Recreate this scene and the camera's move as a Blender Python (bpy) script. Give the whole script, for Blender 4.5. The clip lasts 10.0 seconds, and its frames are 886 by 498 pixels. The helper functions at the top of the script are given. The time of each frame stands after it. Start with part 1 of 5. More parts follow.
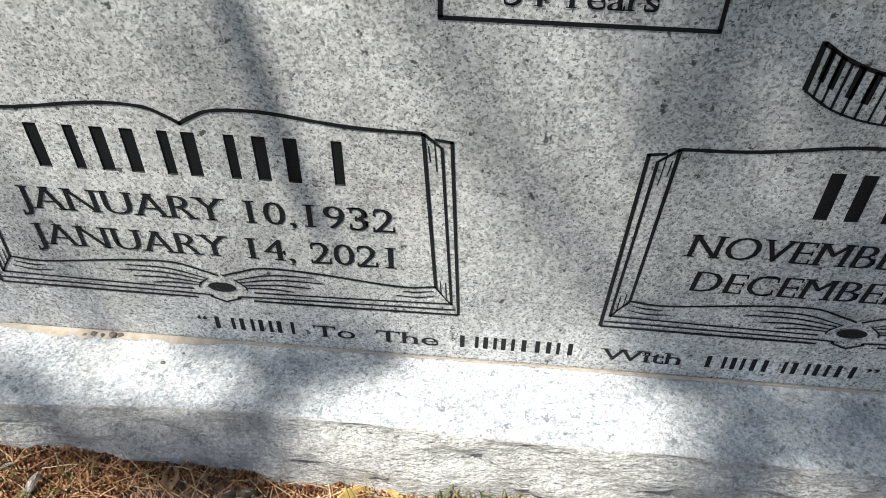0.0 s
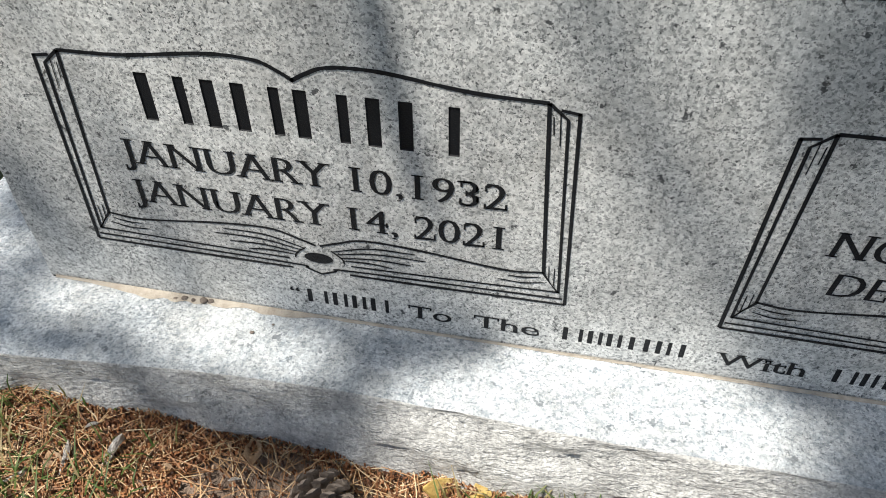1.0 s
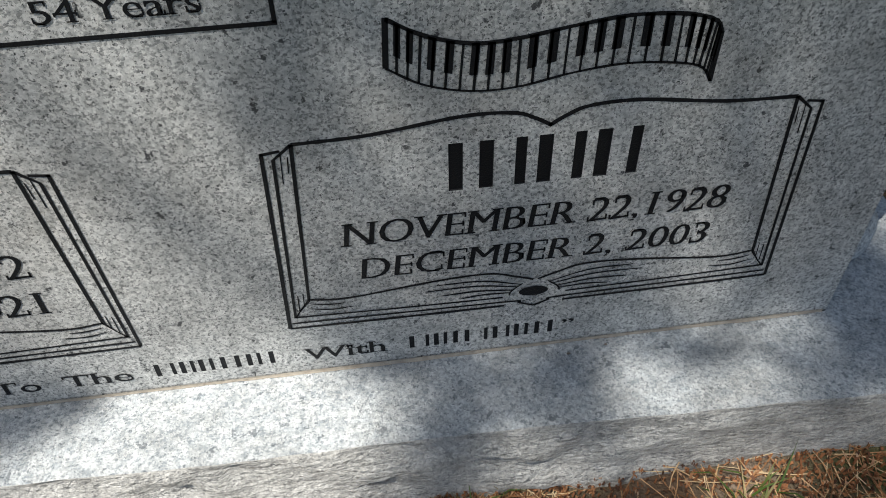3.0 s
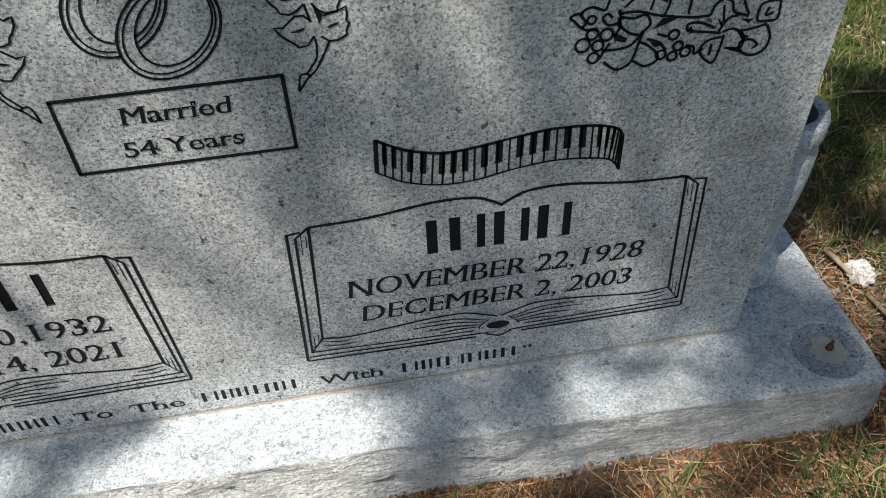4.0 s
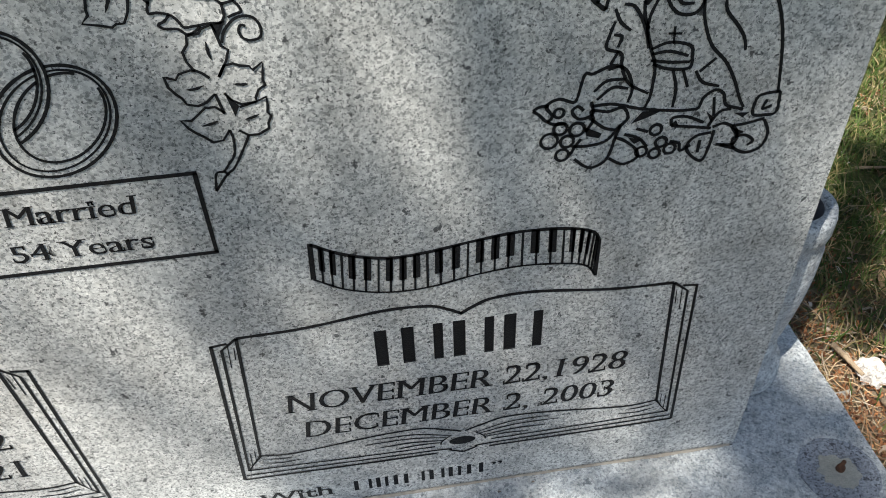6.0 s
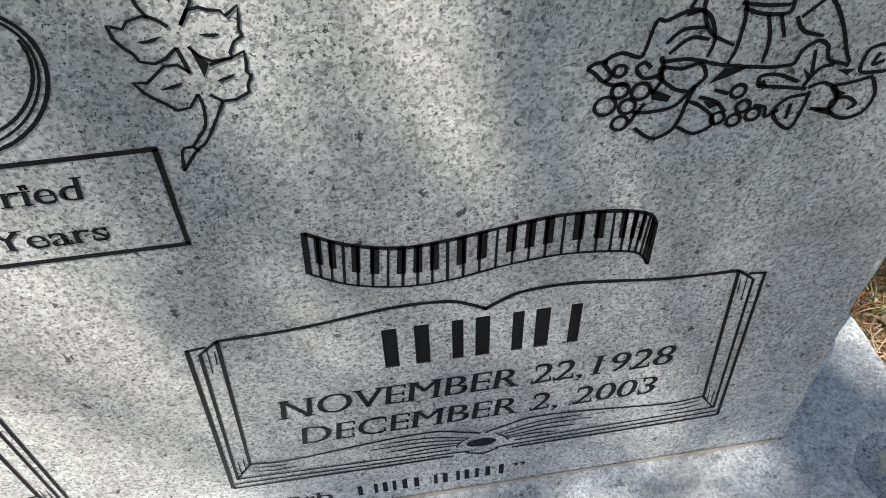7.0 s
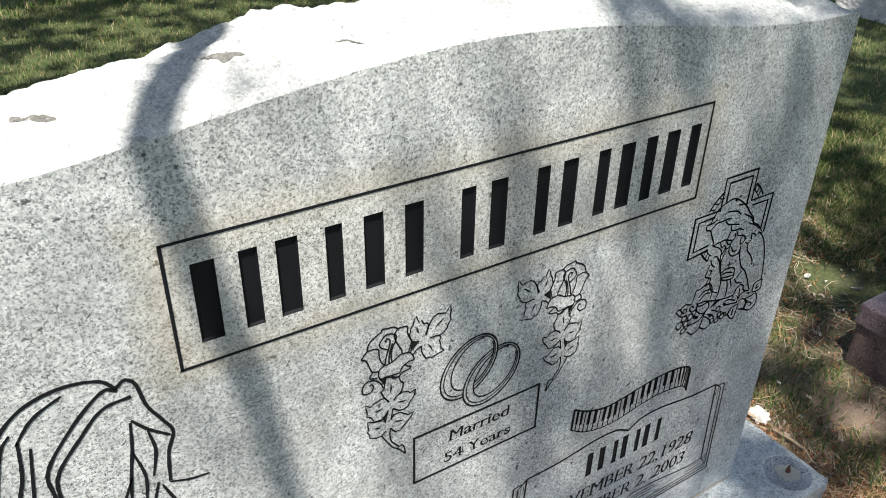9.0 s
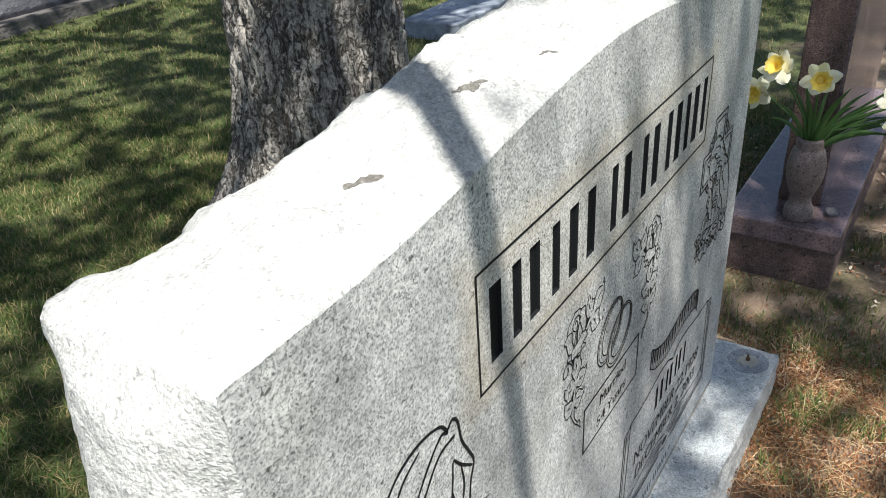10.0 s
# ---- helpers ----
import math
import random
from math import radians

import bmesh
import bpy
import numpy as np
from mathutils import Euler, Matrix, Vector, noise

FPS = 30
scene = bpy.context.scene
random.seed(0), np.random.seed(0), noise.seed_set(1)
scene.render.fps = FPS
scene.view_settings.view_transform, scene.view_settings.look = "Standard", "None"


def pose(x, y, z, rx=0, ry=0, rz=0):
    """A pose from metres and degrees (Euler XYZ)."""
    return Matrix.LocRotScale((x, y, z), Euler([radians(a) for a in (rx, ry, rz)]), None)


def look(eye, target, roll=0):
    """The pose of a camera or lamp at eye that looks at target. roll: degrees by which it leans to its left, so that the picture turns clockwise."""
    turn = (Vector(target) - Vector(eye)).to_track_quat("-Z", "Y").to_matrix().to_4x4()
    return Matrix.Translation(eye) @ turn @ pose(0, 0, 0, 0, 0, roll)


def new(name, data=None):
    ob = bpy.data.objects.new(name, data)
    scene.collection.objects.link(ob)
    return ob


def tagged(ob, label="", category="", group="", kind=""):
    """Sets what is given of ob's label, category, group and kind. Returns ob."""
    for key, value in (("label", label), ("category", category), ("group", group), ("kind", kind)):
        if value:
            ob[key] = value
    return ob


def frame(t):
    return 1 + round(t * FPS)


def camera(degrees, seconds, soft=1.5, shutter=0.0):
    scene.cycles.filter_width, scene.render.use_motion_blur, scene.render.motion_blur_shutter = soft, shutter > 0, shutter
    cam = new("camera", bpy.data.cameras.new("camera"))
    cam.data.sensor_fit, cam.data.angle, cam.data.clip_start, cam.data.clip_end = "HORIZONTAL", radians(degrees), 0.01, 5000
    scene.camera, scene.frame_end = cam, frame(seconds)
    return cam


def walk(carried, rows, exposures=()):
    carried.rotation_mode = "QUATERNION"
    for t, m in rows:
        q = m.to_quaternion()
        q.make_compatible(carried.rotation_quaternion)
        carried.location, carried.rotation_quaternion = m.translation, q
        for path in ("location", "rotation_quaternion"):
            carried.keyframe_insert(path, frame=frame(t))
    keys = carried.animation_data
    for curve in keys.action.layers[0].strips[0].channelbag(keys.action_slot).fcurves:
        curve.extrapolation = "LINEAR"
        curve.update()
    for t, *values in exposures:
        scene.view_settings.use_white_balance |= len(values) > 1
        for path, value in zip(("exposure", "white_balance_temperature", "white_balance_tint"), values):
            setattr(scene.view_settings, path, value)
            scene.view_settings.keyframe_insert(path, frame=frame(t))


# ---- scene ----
import collections

cam = camera(58.2, 10.0, soft=0.9)
PATH = [
    (0, (-0.043, -0.512, 0.749), (-0.171, 0.927, -0.635), 0.5),
    (0.5, (-0.096, -0.507, 0.714), (-0.351, 0.921, -0.663), 1.8),
    (1, (-0.082, -0.498, 0.706), (-0.375, 0.916, -0.678), -0.3),
    (1.5, (-0.025, -0.502, 0.709), (-0.296, 0.904, -0.687), -3.0),
    (2, (0.048, -0.491, 0.708), (-0.064, 0.919, -0.705), -3.3),
    (2.5, (0.113, -0.474, 0.723), (0.173, 0.917, -0.713), -1.7),
    (2.7, (0.138, -0.476, 0.732), (0.261, 0.916, -0.699), -1.5),
    (3.8, (0.158, -0.557, 0.862), (0.354, 0.841, -0.555), -1.5),
    (4, (0.152, -0.599, 0.922), (0.336, 0.81, -0.485), -2.8),
    (4.5, (0.111, -0.765, 1.042), (0.305, 0.78, -0.214), -3.7),
    (5, (0.122, -0.835, 1.102), (0.308, 0.77, -0.076), -4.8),
    (5.5, (0.176, -0.653, 0.983), (0.415, 0.901, -0.252), -2.3),
    (6, (0.217, -0.491, 0.891), (0.405, 0.998, -0.431), -2.1),
    (6.2, (0.224, -0.446, 0.861), (0.384, 1.012, -0.499), -1.9),
    (7.3, (0.194, -0.374, 0.836), (0.399, 0.995, -0.608), -1.4),
    (7.5, (0.146, -0.416, 0.903), (0.376, 0.947, -0.543), -0.8),
    (8, (-0.08, -0.593, 1.086), (0.372, 0.856, -0.216), -0.1),
    (8.5, (-0.245, -0.636, 1.19), (0.458, 0.866, 0.072), 1.0),
    (9, (-0.45, -0.608, 1.25), (0.483, 0.829, 0.217), 1.1),
    (9.5, (-0.692, -0.575, 1.279), (0.506, 0.679, 0.283), 0.9),
    (9.8, (-0.800, -0.446, 1.264), (0.489, 0.714, 0.267), -2.3),
    (10, (-0.829, -0.311, 1.270), (0.587, 0.680, 0.265), -4.1),
]
walk(cam, [(t, look(eye, target, roll)) for t, eye, target, roll in PATH],
     [(0.0, 0.66, 6500, 10), (1.2, 0.46, 6500, 10), (2.5, 0.16, 6500, 10), (4.0, 0.4, 6450, 9), (5.0, 0.6, 6450, 8), (6.2, 0.95, 6600, 10), (7.5, 1.1, 6620, 13), (8.0, 1.17, 6480, 14), (8.7, 1.1, 6430, 10), (9.5, 0.88, 6380, 8), (10.0, 0.88, 6400, 9)])

# ---- daylight ----
SUN = Vector((-0.36, -0.353, 1.0)).normalized()      # towards the sun
world = bpy.data.worlds.new("sky")
scene.world = world
world.use_nodes = True
wn = world.node_tree.nodes
sky = wn.new("ShaderNodeTexSky")
sky.sky_type, sky.sun_disc = "NISHITA", False
sky.dust_density = 2.0
sky.sun_elevation = math.asin(SUN.z)
sky.sun_rotation = math.atan2(SUN.x, SUN.y)
world.node_tree.links.new(sky.outputs[0], wn["Background"].inputs[0])
wn["Background"].inputs[1].default_value = 0.078
sun_data = bpy.data.lights.new("sun", "SUN")
sun_data.energy, sun_data.angle, sun_data.color = 5.0, radians(0.53), (1.0, 0.95, 0.87)
sun = new("sun", sun_data)
sun.matrix_world = look(SUN * 30, (0, 0, 0))

# ---- materials ----


class Nodes:
    """A small builder for node materials in object or world space."""

    def __init__(self, name, rough=0.7, metal=0.0):
        self.mat = bpy.data.materials.new(name)
        self.mat.use_nodes = True
        self.tree = self.mat.node_tree
        self.bsdf = self.tree.nodes["Principled BSDF"]
        self.bsdf.inputs["Roughness"].default_value = rough
        self.bsdf.inputs["Metallic"].default_value = metal
        self.coord = self.add("ShaderNodeTexCoord").outputs["Object"]

    def add(self, kind):
        return self.tree.nodes.new(kind)

    def link(self, a, b):
        self.tree.links.new(a, b)

    def mapped(self, scale=(1, 1, 1), rot=(0, 0, 0)):
        m = self.add("ShaderNodeMapping")
        m.inputs["Scale"].default_value = scale
        m.inputs["Rotation"].default_value = rot
        self.link(self.coord, m.inputs["Vector"])
        return m.outputs[0]

    def noise(self, scale, detail=3, rough=0.55, vec=None, distortion=0.0):
        n = self.add("ShaderNodeTexNoise")
        n.inputs["Scale"].default_value, n.inputs["Detail"].default_value = scale, detail
        n.inputs["Roughness"].default_value, n.inputs["Distortion"].default_value = rough, distortion
        self.link(vec or self.coord, n.inputs["Vector"])
        return n.outputs["Fac"]

    def voronoi(self, scale, vec=None, feature="F1", out="Distance", jitter=1.0):
        n = self.add("ShaderNodeTexVoronoi")
        n.feature = feature
        n.inputs["Scale"].default_value = scale
        n.inputs["Randomness"].default_value = jitter
        self.link(vec or self.coord, n.inputs["Vector"])
        return n.outputs[out]

    def ramp(self, fac, stops):
        r = self.add("ShaderNodeValToRGB")
        els = r.color_ramp.elements
        while len(els) < len(stops):
            els.new(0.5)
        for e, (p, c) in zip(els, stops):
            e.position = p
            e.color = (*c, 1) if isinstance(c, tuple) else (c, c, c, 1)
        self.link(fac, r.inputs[0])
        return r.outputs[0]

    def mix(self, fac, a, b, kind="MIX"):
        m = self.add("ShaderNodeMix")
        m.data_type, m.blend_type = "RGBA", kind
        for val, sock in ((fac, m.inputs[0]), (a, m.inputs[6]), (b, m.inputs[7])):
            if isinstance(val, (int, float)):
                sock.default_value = val if sock == m.inputs[0] else (val, val, val, 1)
            elif isinstance(val, tuple):
                sock.default_value = (*val, 1)
            else:
                self.link(val, sock)
        return m.outputs[2]

    def random(self):
        return self.add("ShaderNodeObjectInfo").outputs["Random"]

    def island(self):
        return self.add("ShaderNodeNewGeometry").outputs["Random Per Island"]

    def bump(self, height, distance, strength=1.0):
        b = self.add("ShaderNodeBump")
        b.inputs["Distance"].default_value, b.inputs["Strength"].default_value = distance, strength
        self.link(height, b.inputs["Height"])
        self.link(b.outputs[0], self.bsdf.inputs["Normal"])

    def color(self, c):
        if isinstance(c, tuple):
            self.bsdf.inputs["Base Color"].default_value = (*c, 1)
        else:
            self.link(c, self.bsdf.inputs["Base Color"])
        return self

    def rough(self, r):
        self.link(r, self.bsdf.inputs["Roughness"])


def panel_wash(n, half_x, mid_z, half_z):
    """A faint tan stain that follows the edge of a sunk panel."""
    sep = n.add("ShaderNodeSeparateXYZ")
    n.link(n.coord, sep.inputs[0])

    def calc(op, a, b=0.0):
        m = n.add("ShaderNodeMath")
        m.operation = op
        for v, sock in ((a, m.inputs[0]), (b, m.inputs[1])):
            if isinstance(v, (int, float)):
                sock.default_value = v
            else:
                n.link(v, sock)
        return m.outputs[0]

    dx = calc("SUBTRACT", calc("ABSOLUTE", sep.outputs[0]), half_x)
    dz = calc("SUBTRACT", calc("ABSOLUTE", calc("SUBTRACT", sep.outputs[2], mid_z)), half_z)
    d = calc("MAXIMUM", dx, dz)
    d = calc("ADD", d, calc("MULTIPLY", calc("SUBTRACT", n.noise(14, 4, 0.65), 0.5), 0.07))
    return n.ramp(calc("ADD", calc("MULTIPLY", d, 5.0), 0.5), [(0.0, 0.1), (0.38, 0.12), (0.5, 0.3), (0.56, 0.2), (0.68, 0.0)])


def granite(name, light, mid, dark, rough, bump, grain=1.0, rocky=False, stain=0.0, patchy=0.25, speck=1.0, panel=(), blotch=0.2, ridged=False):
    """Speckled granite: feldspar ground, grey quartz blotches, black mica flecks."""
    n = Nodes(name, rough)
    sep = n.add("ShaderNodeSeparateColor")
    n.link(n.voronoi(520 * grain, out="Color"), sep.inputs[0])
    cloud = n.noise(120 * grain, 5, 0.75)
    base = n.mix(n.ramp(cloud, [(0.36, 0.0), (0.58, 1.0)]), mid, light)
    grains = n.mix(sep.outputs[0], tuple(0.6 * c for c in mid), tuple(min(1.08 * c, 0.95) for c in light))
    base = n.mix(0.4, base, grains)
    where = n.noise(7.5, 4, 0.65)
    quartz = n.ramp(n.noise(250 * grain, 3, 0.7), [(0.395, 0.9), (0.462, 0.0)])
    base = n.mix(n.mix(1.0, quartz, speck, "MULTIPLY"), base, tuple(0.5 * c + 0.5 * d for c, d in zip(mid, dark)))
    spark = n.ramp(n.noise(300 * grain, 2, 0.6), [(0.64, 0.0), (0.7, 0.8 * speck)])
    base = n.mix(spark, base, tuple(min(0.9, 1.18 * c) for c in light))
    # black mica, thicker in some patches than in others
    shift = n.add("ShaderNodeMath")
    shift.operation = "MULTIPLY_ADD"
    n.link(n.noise(11, 5, 0.7), shift.inputs[0])
    shift.inputs[1].default_value = -0.22
    n.link(n.noise(330 * grain, 4, 0.75), shift.inputs[2])
    base = n.mix(n.ramp(shift.outputs[0], [(0.272, speck), (0.31, 0.0)]), base, dark)
    chips = n.add("ShaderNodeMath")
    chips.operation = "MULTIPLY_ADD"
    n.link(n.noise(9, 4, 0.7), chips.inputs[0])
    chips.inputs[1].default_value = -0.24
    n.link(sep.outputs[1], chips.inputs[2])
    base = n.mix(n.ramp(chips.outputs[0], [(0.0, 0.55 * speck), (0.03, 0.0)]), base, tuple(0.25 * c + 0.75 * d for c, d in zip(mid, dark)))
    big = n.ramp(n.noise(85 * grain, 3, 0.7), [(0.335, 0.9 * speck), (0.372, 0.0)])
    base = n.mix(big, base, dark)
    base = n.mix(1.0, base, n.ramp(where, [(0.3, 1 - patchy), (0.65, 1.0)]), "MULTIPLY")
    base = n.mix(1.0, base, n.ramp(n.noise(42, 4, 0.7), [(0.36, 1 - blotch), (0.56, 1.0)]), "MULTIPLY")
    if stain:
        wash = n.ramp(n.noise(6.5, 4, 0.65), [(0.5, 0.0), (0.72, stain)])
        base = n.mix(wash, base, (0.42, 0.34, 0.22))
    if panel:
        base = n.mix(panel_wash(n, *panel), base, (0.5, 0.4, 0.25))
    n.color(base)
    if ridged:
        n.bump(n.mix(0.4, n.noise(34, 6, 0.7, n.mapped((0.85, 0.85, 2.0))), n.noise(150, 4, 0.65, n.mapped((0.7, 0.7, 1.6)))), bump)
    elif rocky:
        n.bump(n.mix(0.5, n.noise(75, 5, 0.65), n.noise(260, 3, 0.6)), bump)
    else:
        n.bump(n.mix(0.5, n.noise(500, 2), cloud), bump)
    return n.mat


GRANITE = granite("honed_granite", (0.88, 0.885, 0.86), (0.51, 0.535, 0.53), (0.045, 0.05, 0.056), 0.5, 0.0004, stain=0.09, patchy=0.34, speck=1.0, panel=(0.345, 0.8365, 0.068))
GRANITE_ROCK = granite("rock_pitched_granite", (0.76, 0.765, 0.745), (0.53, 0.54, 0.53), (0.2, 0.205, 0.21), 0.75, 0.005, rocky=True, speck=0.5, grain=0.75, patchy=0.2)
GRANITE_SIDE = granite("pitched_granite_side", (0.79, 0.785, 0.75), (0.55, 0.55, 0.53), (0.17, 0.175, 0.175), 0.8, 0.012, grain=0.8, speck=0.55, blotch=0.25, ridged=True)
GRANITE_BASE = granite("steeled_granite", (0.84, 0.875, 0.885), (0.47, 0.53, 0.58), (0.09, 0.115, 0.14), 0.55, 0.0018, stain=0.12, grain=0.85, speck=0.7, patchy=0.32, blotch=0.24)
PLUM = granite("plum_granite", (0.27, 0.215, 0.205), (0.18, 0.142, 0.138), (0.045, 0.035, 0.035), 0.55, 0.0003, grain=0.8)
PLUM_POLISHED = granite("polished_plum_granite", (0.25, 0.185, 0.195), (0.165, 0.122, 0.13), (0.06, 0.045, 0.05), 0.22, 0.0001, grain=0.8)
PLUM_ROCK = granite("rough_plum_granite", (0.21, 0.138, 0.122), (0.13, 0.084, 0.076), (0.035, 0.024, 0.024), 0.8, 0.006, grain=0.8, rocky=True)


def black_paint():
    n = Nodes("black_lithichrome", 0.5)
    n.bsdf.inputs["Specular IOR Level"].default_value = 0.22
    wear = n.ramp(n.noise(420, 3, 0.7), [(0.7, 0.0), (0.8, 1.0)])
    n.color(n.mix(wear, (0.008, 0.009, 0.011), (0.1, 0.105, 0.11)))
    n.bump(n.noise(700, 3, 0.6), 0.0008)
    return n.mat


PAINT = black_paint()


def simple(name, c1, c2, scale, rough, bump=0.0, detail=4, vec=(1, 1, 1), island=False, sheen=0.0):
    n = Nodes(name, rough)
    v = n.mapped(vec)
    f = n.noise(scale, detail, 0.6, v)
    col = n.ramp(f, [(0.3, c1), (0.7, c2)])
    if island:
        k = n.ramp(n.island(), [(0.0, (0.55, 0.55, 0.55)), (1.0, (1.25, 1.25, 1.25))])
        col = n.mix(1.0, col, k, "MULTIPLY")
    n.color(col)
    if bump:
        n.bump(n.noise(scale * 3, 4, 0.6, v), bump)
    return n.mat


def varied(name, stops, rough, translucent=0.0):
    """One of several colours for each island of a joined mesh."""
    n = Nodes(name, rough)
    n.color(n.ramp(n.island(), stops))
    if translucent:
        n.bsdf.inputs["Transmission Weight"].default_value = 0.0
        t = n.add("ShaderNodeBsdfTranslucent")
        n.link(n.ramp(n.island(), stops), t.inputs[0])
        m = n.add("ShaderNodeMixShader")
        m.inputs[0].default_value = translucent
        n.link(n.bsdf.outputs[0], m.inputs[1])
        n.link(t.outputs[0], m.inputs[2])
        n.link(m.outputs[0], n.tree.nodes["Material Output"].inputs[0])
    return n.mat


def ground_material():
    n = Nodes("ground_soil", 0.95)
    soil = n.ramp(n.noise(14, 6, 0.7), [(0.3, (0.19, 0.13, 0.092)), (0.52, (0.33, 0.245, 0.185)), (0.72, (0.46, 0.365, 0.29))])
    litter = n.ramp(n.voronoi(90, n.mapped((1, 2.6, 1), (0, 0, 0.6)), out="Distance"), [(0.15, (0.25, 0.16, 0.09)), (0.5, (0.12, 0.075, 0.045))])
    turf = n.ramp(n.noise(60, 5, 0.75), [(0.32, (0.04, 0.058, 0.016)), (0.54, (0.095, 0.115, 0.036)), (0.74, (0.26, 0.23, 0.115))])
    a = n.mix(n.ramp(n.noise(3.4, 5, 0.65), [(0.49, 0.0), (0.66, 0.9)]), soil, litter)
    sep = n.add("ShaderNodeSeparateXYZ")
    n.link(n.coord, sep.inputs[0])
    off = n.add("ShaderNodeMath")
    off.operation = "ADD"
    n.link(sep.outputs[1], off.inputs[0])
    off.inputs[1].default_value = 0.3
    away = n.add("ShaderNodeMath")
    away.operation = "ABSOLUTE"
    n.link(off.outputs[0], away.inputs[0])
    far = n.add("ShaderNodeMath")
    far.operation = "MULTIPLY_ADD"
    n.link(away.outputs[0], far.inputs[0])
    far.inputs[1].default_value, far.inputs[2].default_value = 0.42, 0.05
    both = n.add("ShaderNodeMath")
    both.operation = "ADD"
    n.link(far.outputs[0], both.inputs[0])
    n.link(n.noise(2.2, 5, 0.65), both.inputs[1])
    n.color(n.mix(n.ramp(both.outputs[0], [(0.62, 0.0), (0.86, 1.0)]), a, turf))
    n.bump(n.mix(0.5, n.noise(40, 6, 0.7), n.noise(160, 4, 0.7)), 0.02)
    return n.mat


SOIL = ground_material()


def bark_material():
    n = Nodes("grey_bark", 0.9)
    warp = n.add("ShaderNodeVectorMath")
    warp.operation = "MULTIPLY_ADD"
    bend = n.add("ShaderNodeTexNoise")
    bend.inputs["Scale"].default_value, bend.inputs["Detail"].default_value = 26, 3
    n.link(n.coord, bend.inputs["Vector"])
    n.link(bend.outputs["Color"], warp.inputs[0])
    warp.inputs[1].default_value = (0.035, 0.035, 0.05)
    n.link(n.mapped((1, 1, 0.3)), warp.inputs[2])

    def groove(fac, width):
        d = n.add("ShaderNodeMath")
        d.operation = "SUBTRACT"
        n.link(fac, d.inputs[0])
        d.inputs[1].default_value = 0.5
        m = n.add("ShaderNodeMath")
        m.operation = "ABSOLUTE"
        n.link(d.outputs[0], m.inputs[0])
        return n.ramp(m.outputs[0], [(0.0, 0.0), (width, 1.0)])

    flake = n.add("ShaderNodeSeparateColor")
    n.link(n.voronoi(60, warp.outputs[0], out="Color"), flake.inputs[0])
    grain = n.noise(120, 6, 0.75, n.mapped((1, 1, 0.45)))
    c = n.ramp(grain, [(0.3, (0.26, 0.235, 0.205)), (0.5, (0.5, 0.47, 0.43)), (0.72, (0.68, 0.655, 0.615))])
    c = n.mix(1.0, c, n.ramp(flake.outputs[0], [(0.0, 0.62), (1.0, 1.08)]), "MULTIPLY")
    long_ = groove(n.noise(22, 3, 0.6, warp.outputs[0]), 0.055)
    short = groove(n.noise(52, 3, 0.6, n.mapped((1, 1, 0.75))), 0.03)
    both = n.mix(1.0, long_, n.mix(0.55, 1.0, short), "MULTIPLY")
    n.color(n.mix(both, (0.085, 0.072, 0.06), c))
    n.bump(n.mix(0.3, both, grain), 0.024)
    return n.mat


BARK = bark_material()
LEAF = varied("green_leaf", [(0.0, (0.05, 0.1, 0.02)), (0.5, (0.07, 0.13, 0.03)), (1.0, (0.11, 0.16, 0.04))], 0.6, 0.35)
GRASS = varied("grass_blade", [(0.0, (0.045, 0.085, 0.016)), (0.42, (0.082, 0.145, 0.026)), (0.64, (0.14, 0.17, 0.045)), (0.82, (0.3, 0.25, 0.11)), (1.0, (0.42, 0.34, 0.18))], 0.6, 0.35)
LITTER = varied("grey_pine_needle", [(0.0, (0.12, 0.075, 0.045)), (0.35, (0.25, 0.17, 0.11)), (0.7, (0.4, 0.32, 0.22)), (1.0, (0.55, 0.47, 0.36))], 0.7)
NEEDLE = varied("dry_pine_needle", [(0.0, (0.2, 0.085, 0.03)), (0.35, (0.36, 0.19, 0.085)), (0.7, (0.5, 0.33, 0.17)), (1.0, (0.62, 0.49, 0.31))], 0.6)
CHAFF = varied("pale_leaf_bit", [(0.0, (0.26, 0.2, 0.15)), (0.5, (0.45, 0.38, 0.31)), (1.0, (0.62, 0.57, 0.5))], 0.8)
MULCH = varied("bark_litter", [(0.0, (0.06, 0.03, 0.018)), (0.35, (0.2, 0.08, 0.034)), (0.8, (0.36, 0.16, 0.066)), (1.0, (0.46, 0.32, 0.21))], 0.85)
DRY_LEAF = simple("dry_leaf", (0.42, 0.28, 0.17), (0.58, 0.43, 0.29), 60, 0.7, 0.002)
YELLOW_LEAF = simple("yellow_dry_leaf", (0.62, 0.44, 0.13), (0.72, 0.56, 0.24), 60, 0.6, 0.002)
PETAL = simple("white_fabric_petal", (0.8, 0.78, 0.5), (0.86, 0.86, 0.8), 28, 0.6, 0.0006)
TRUMPET = simple("yellow_fabric_petal", (0.82, 0.58, 0.06), (0.88, 0.74, 0.2), 90, 0.6, 0.0006)
STALK = simple("green_plastic_leaf", (0.035, 0.09, 0.02), (0.07, 0.14, 0.035), 40, 0.45, 0.0008, vec=(1, 1, 0.1))
CONE = simple("pine_cone_scale", (0.09, 0.07, 0.058), (0.27, 0.225, 0.185), 120, 0.85, 0.002)
TWIG = simple("grey_twig", (0.22, 0.16, 0.1), (0.46, 0.36, 0.25), 90, 0.85, 0.002)
SCRAP = simple("white_foam", (0.5, 0.46, 0.42), (0.76, 0.75, 0.73), 90, 0.8, 0.004)
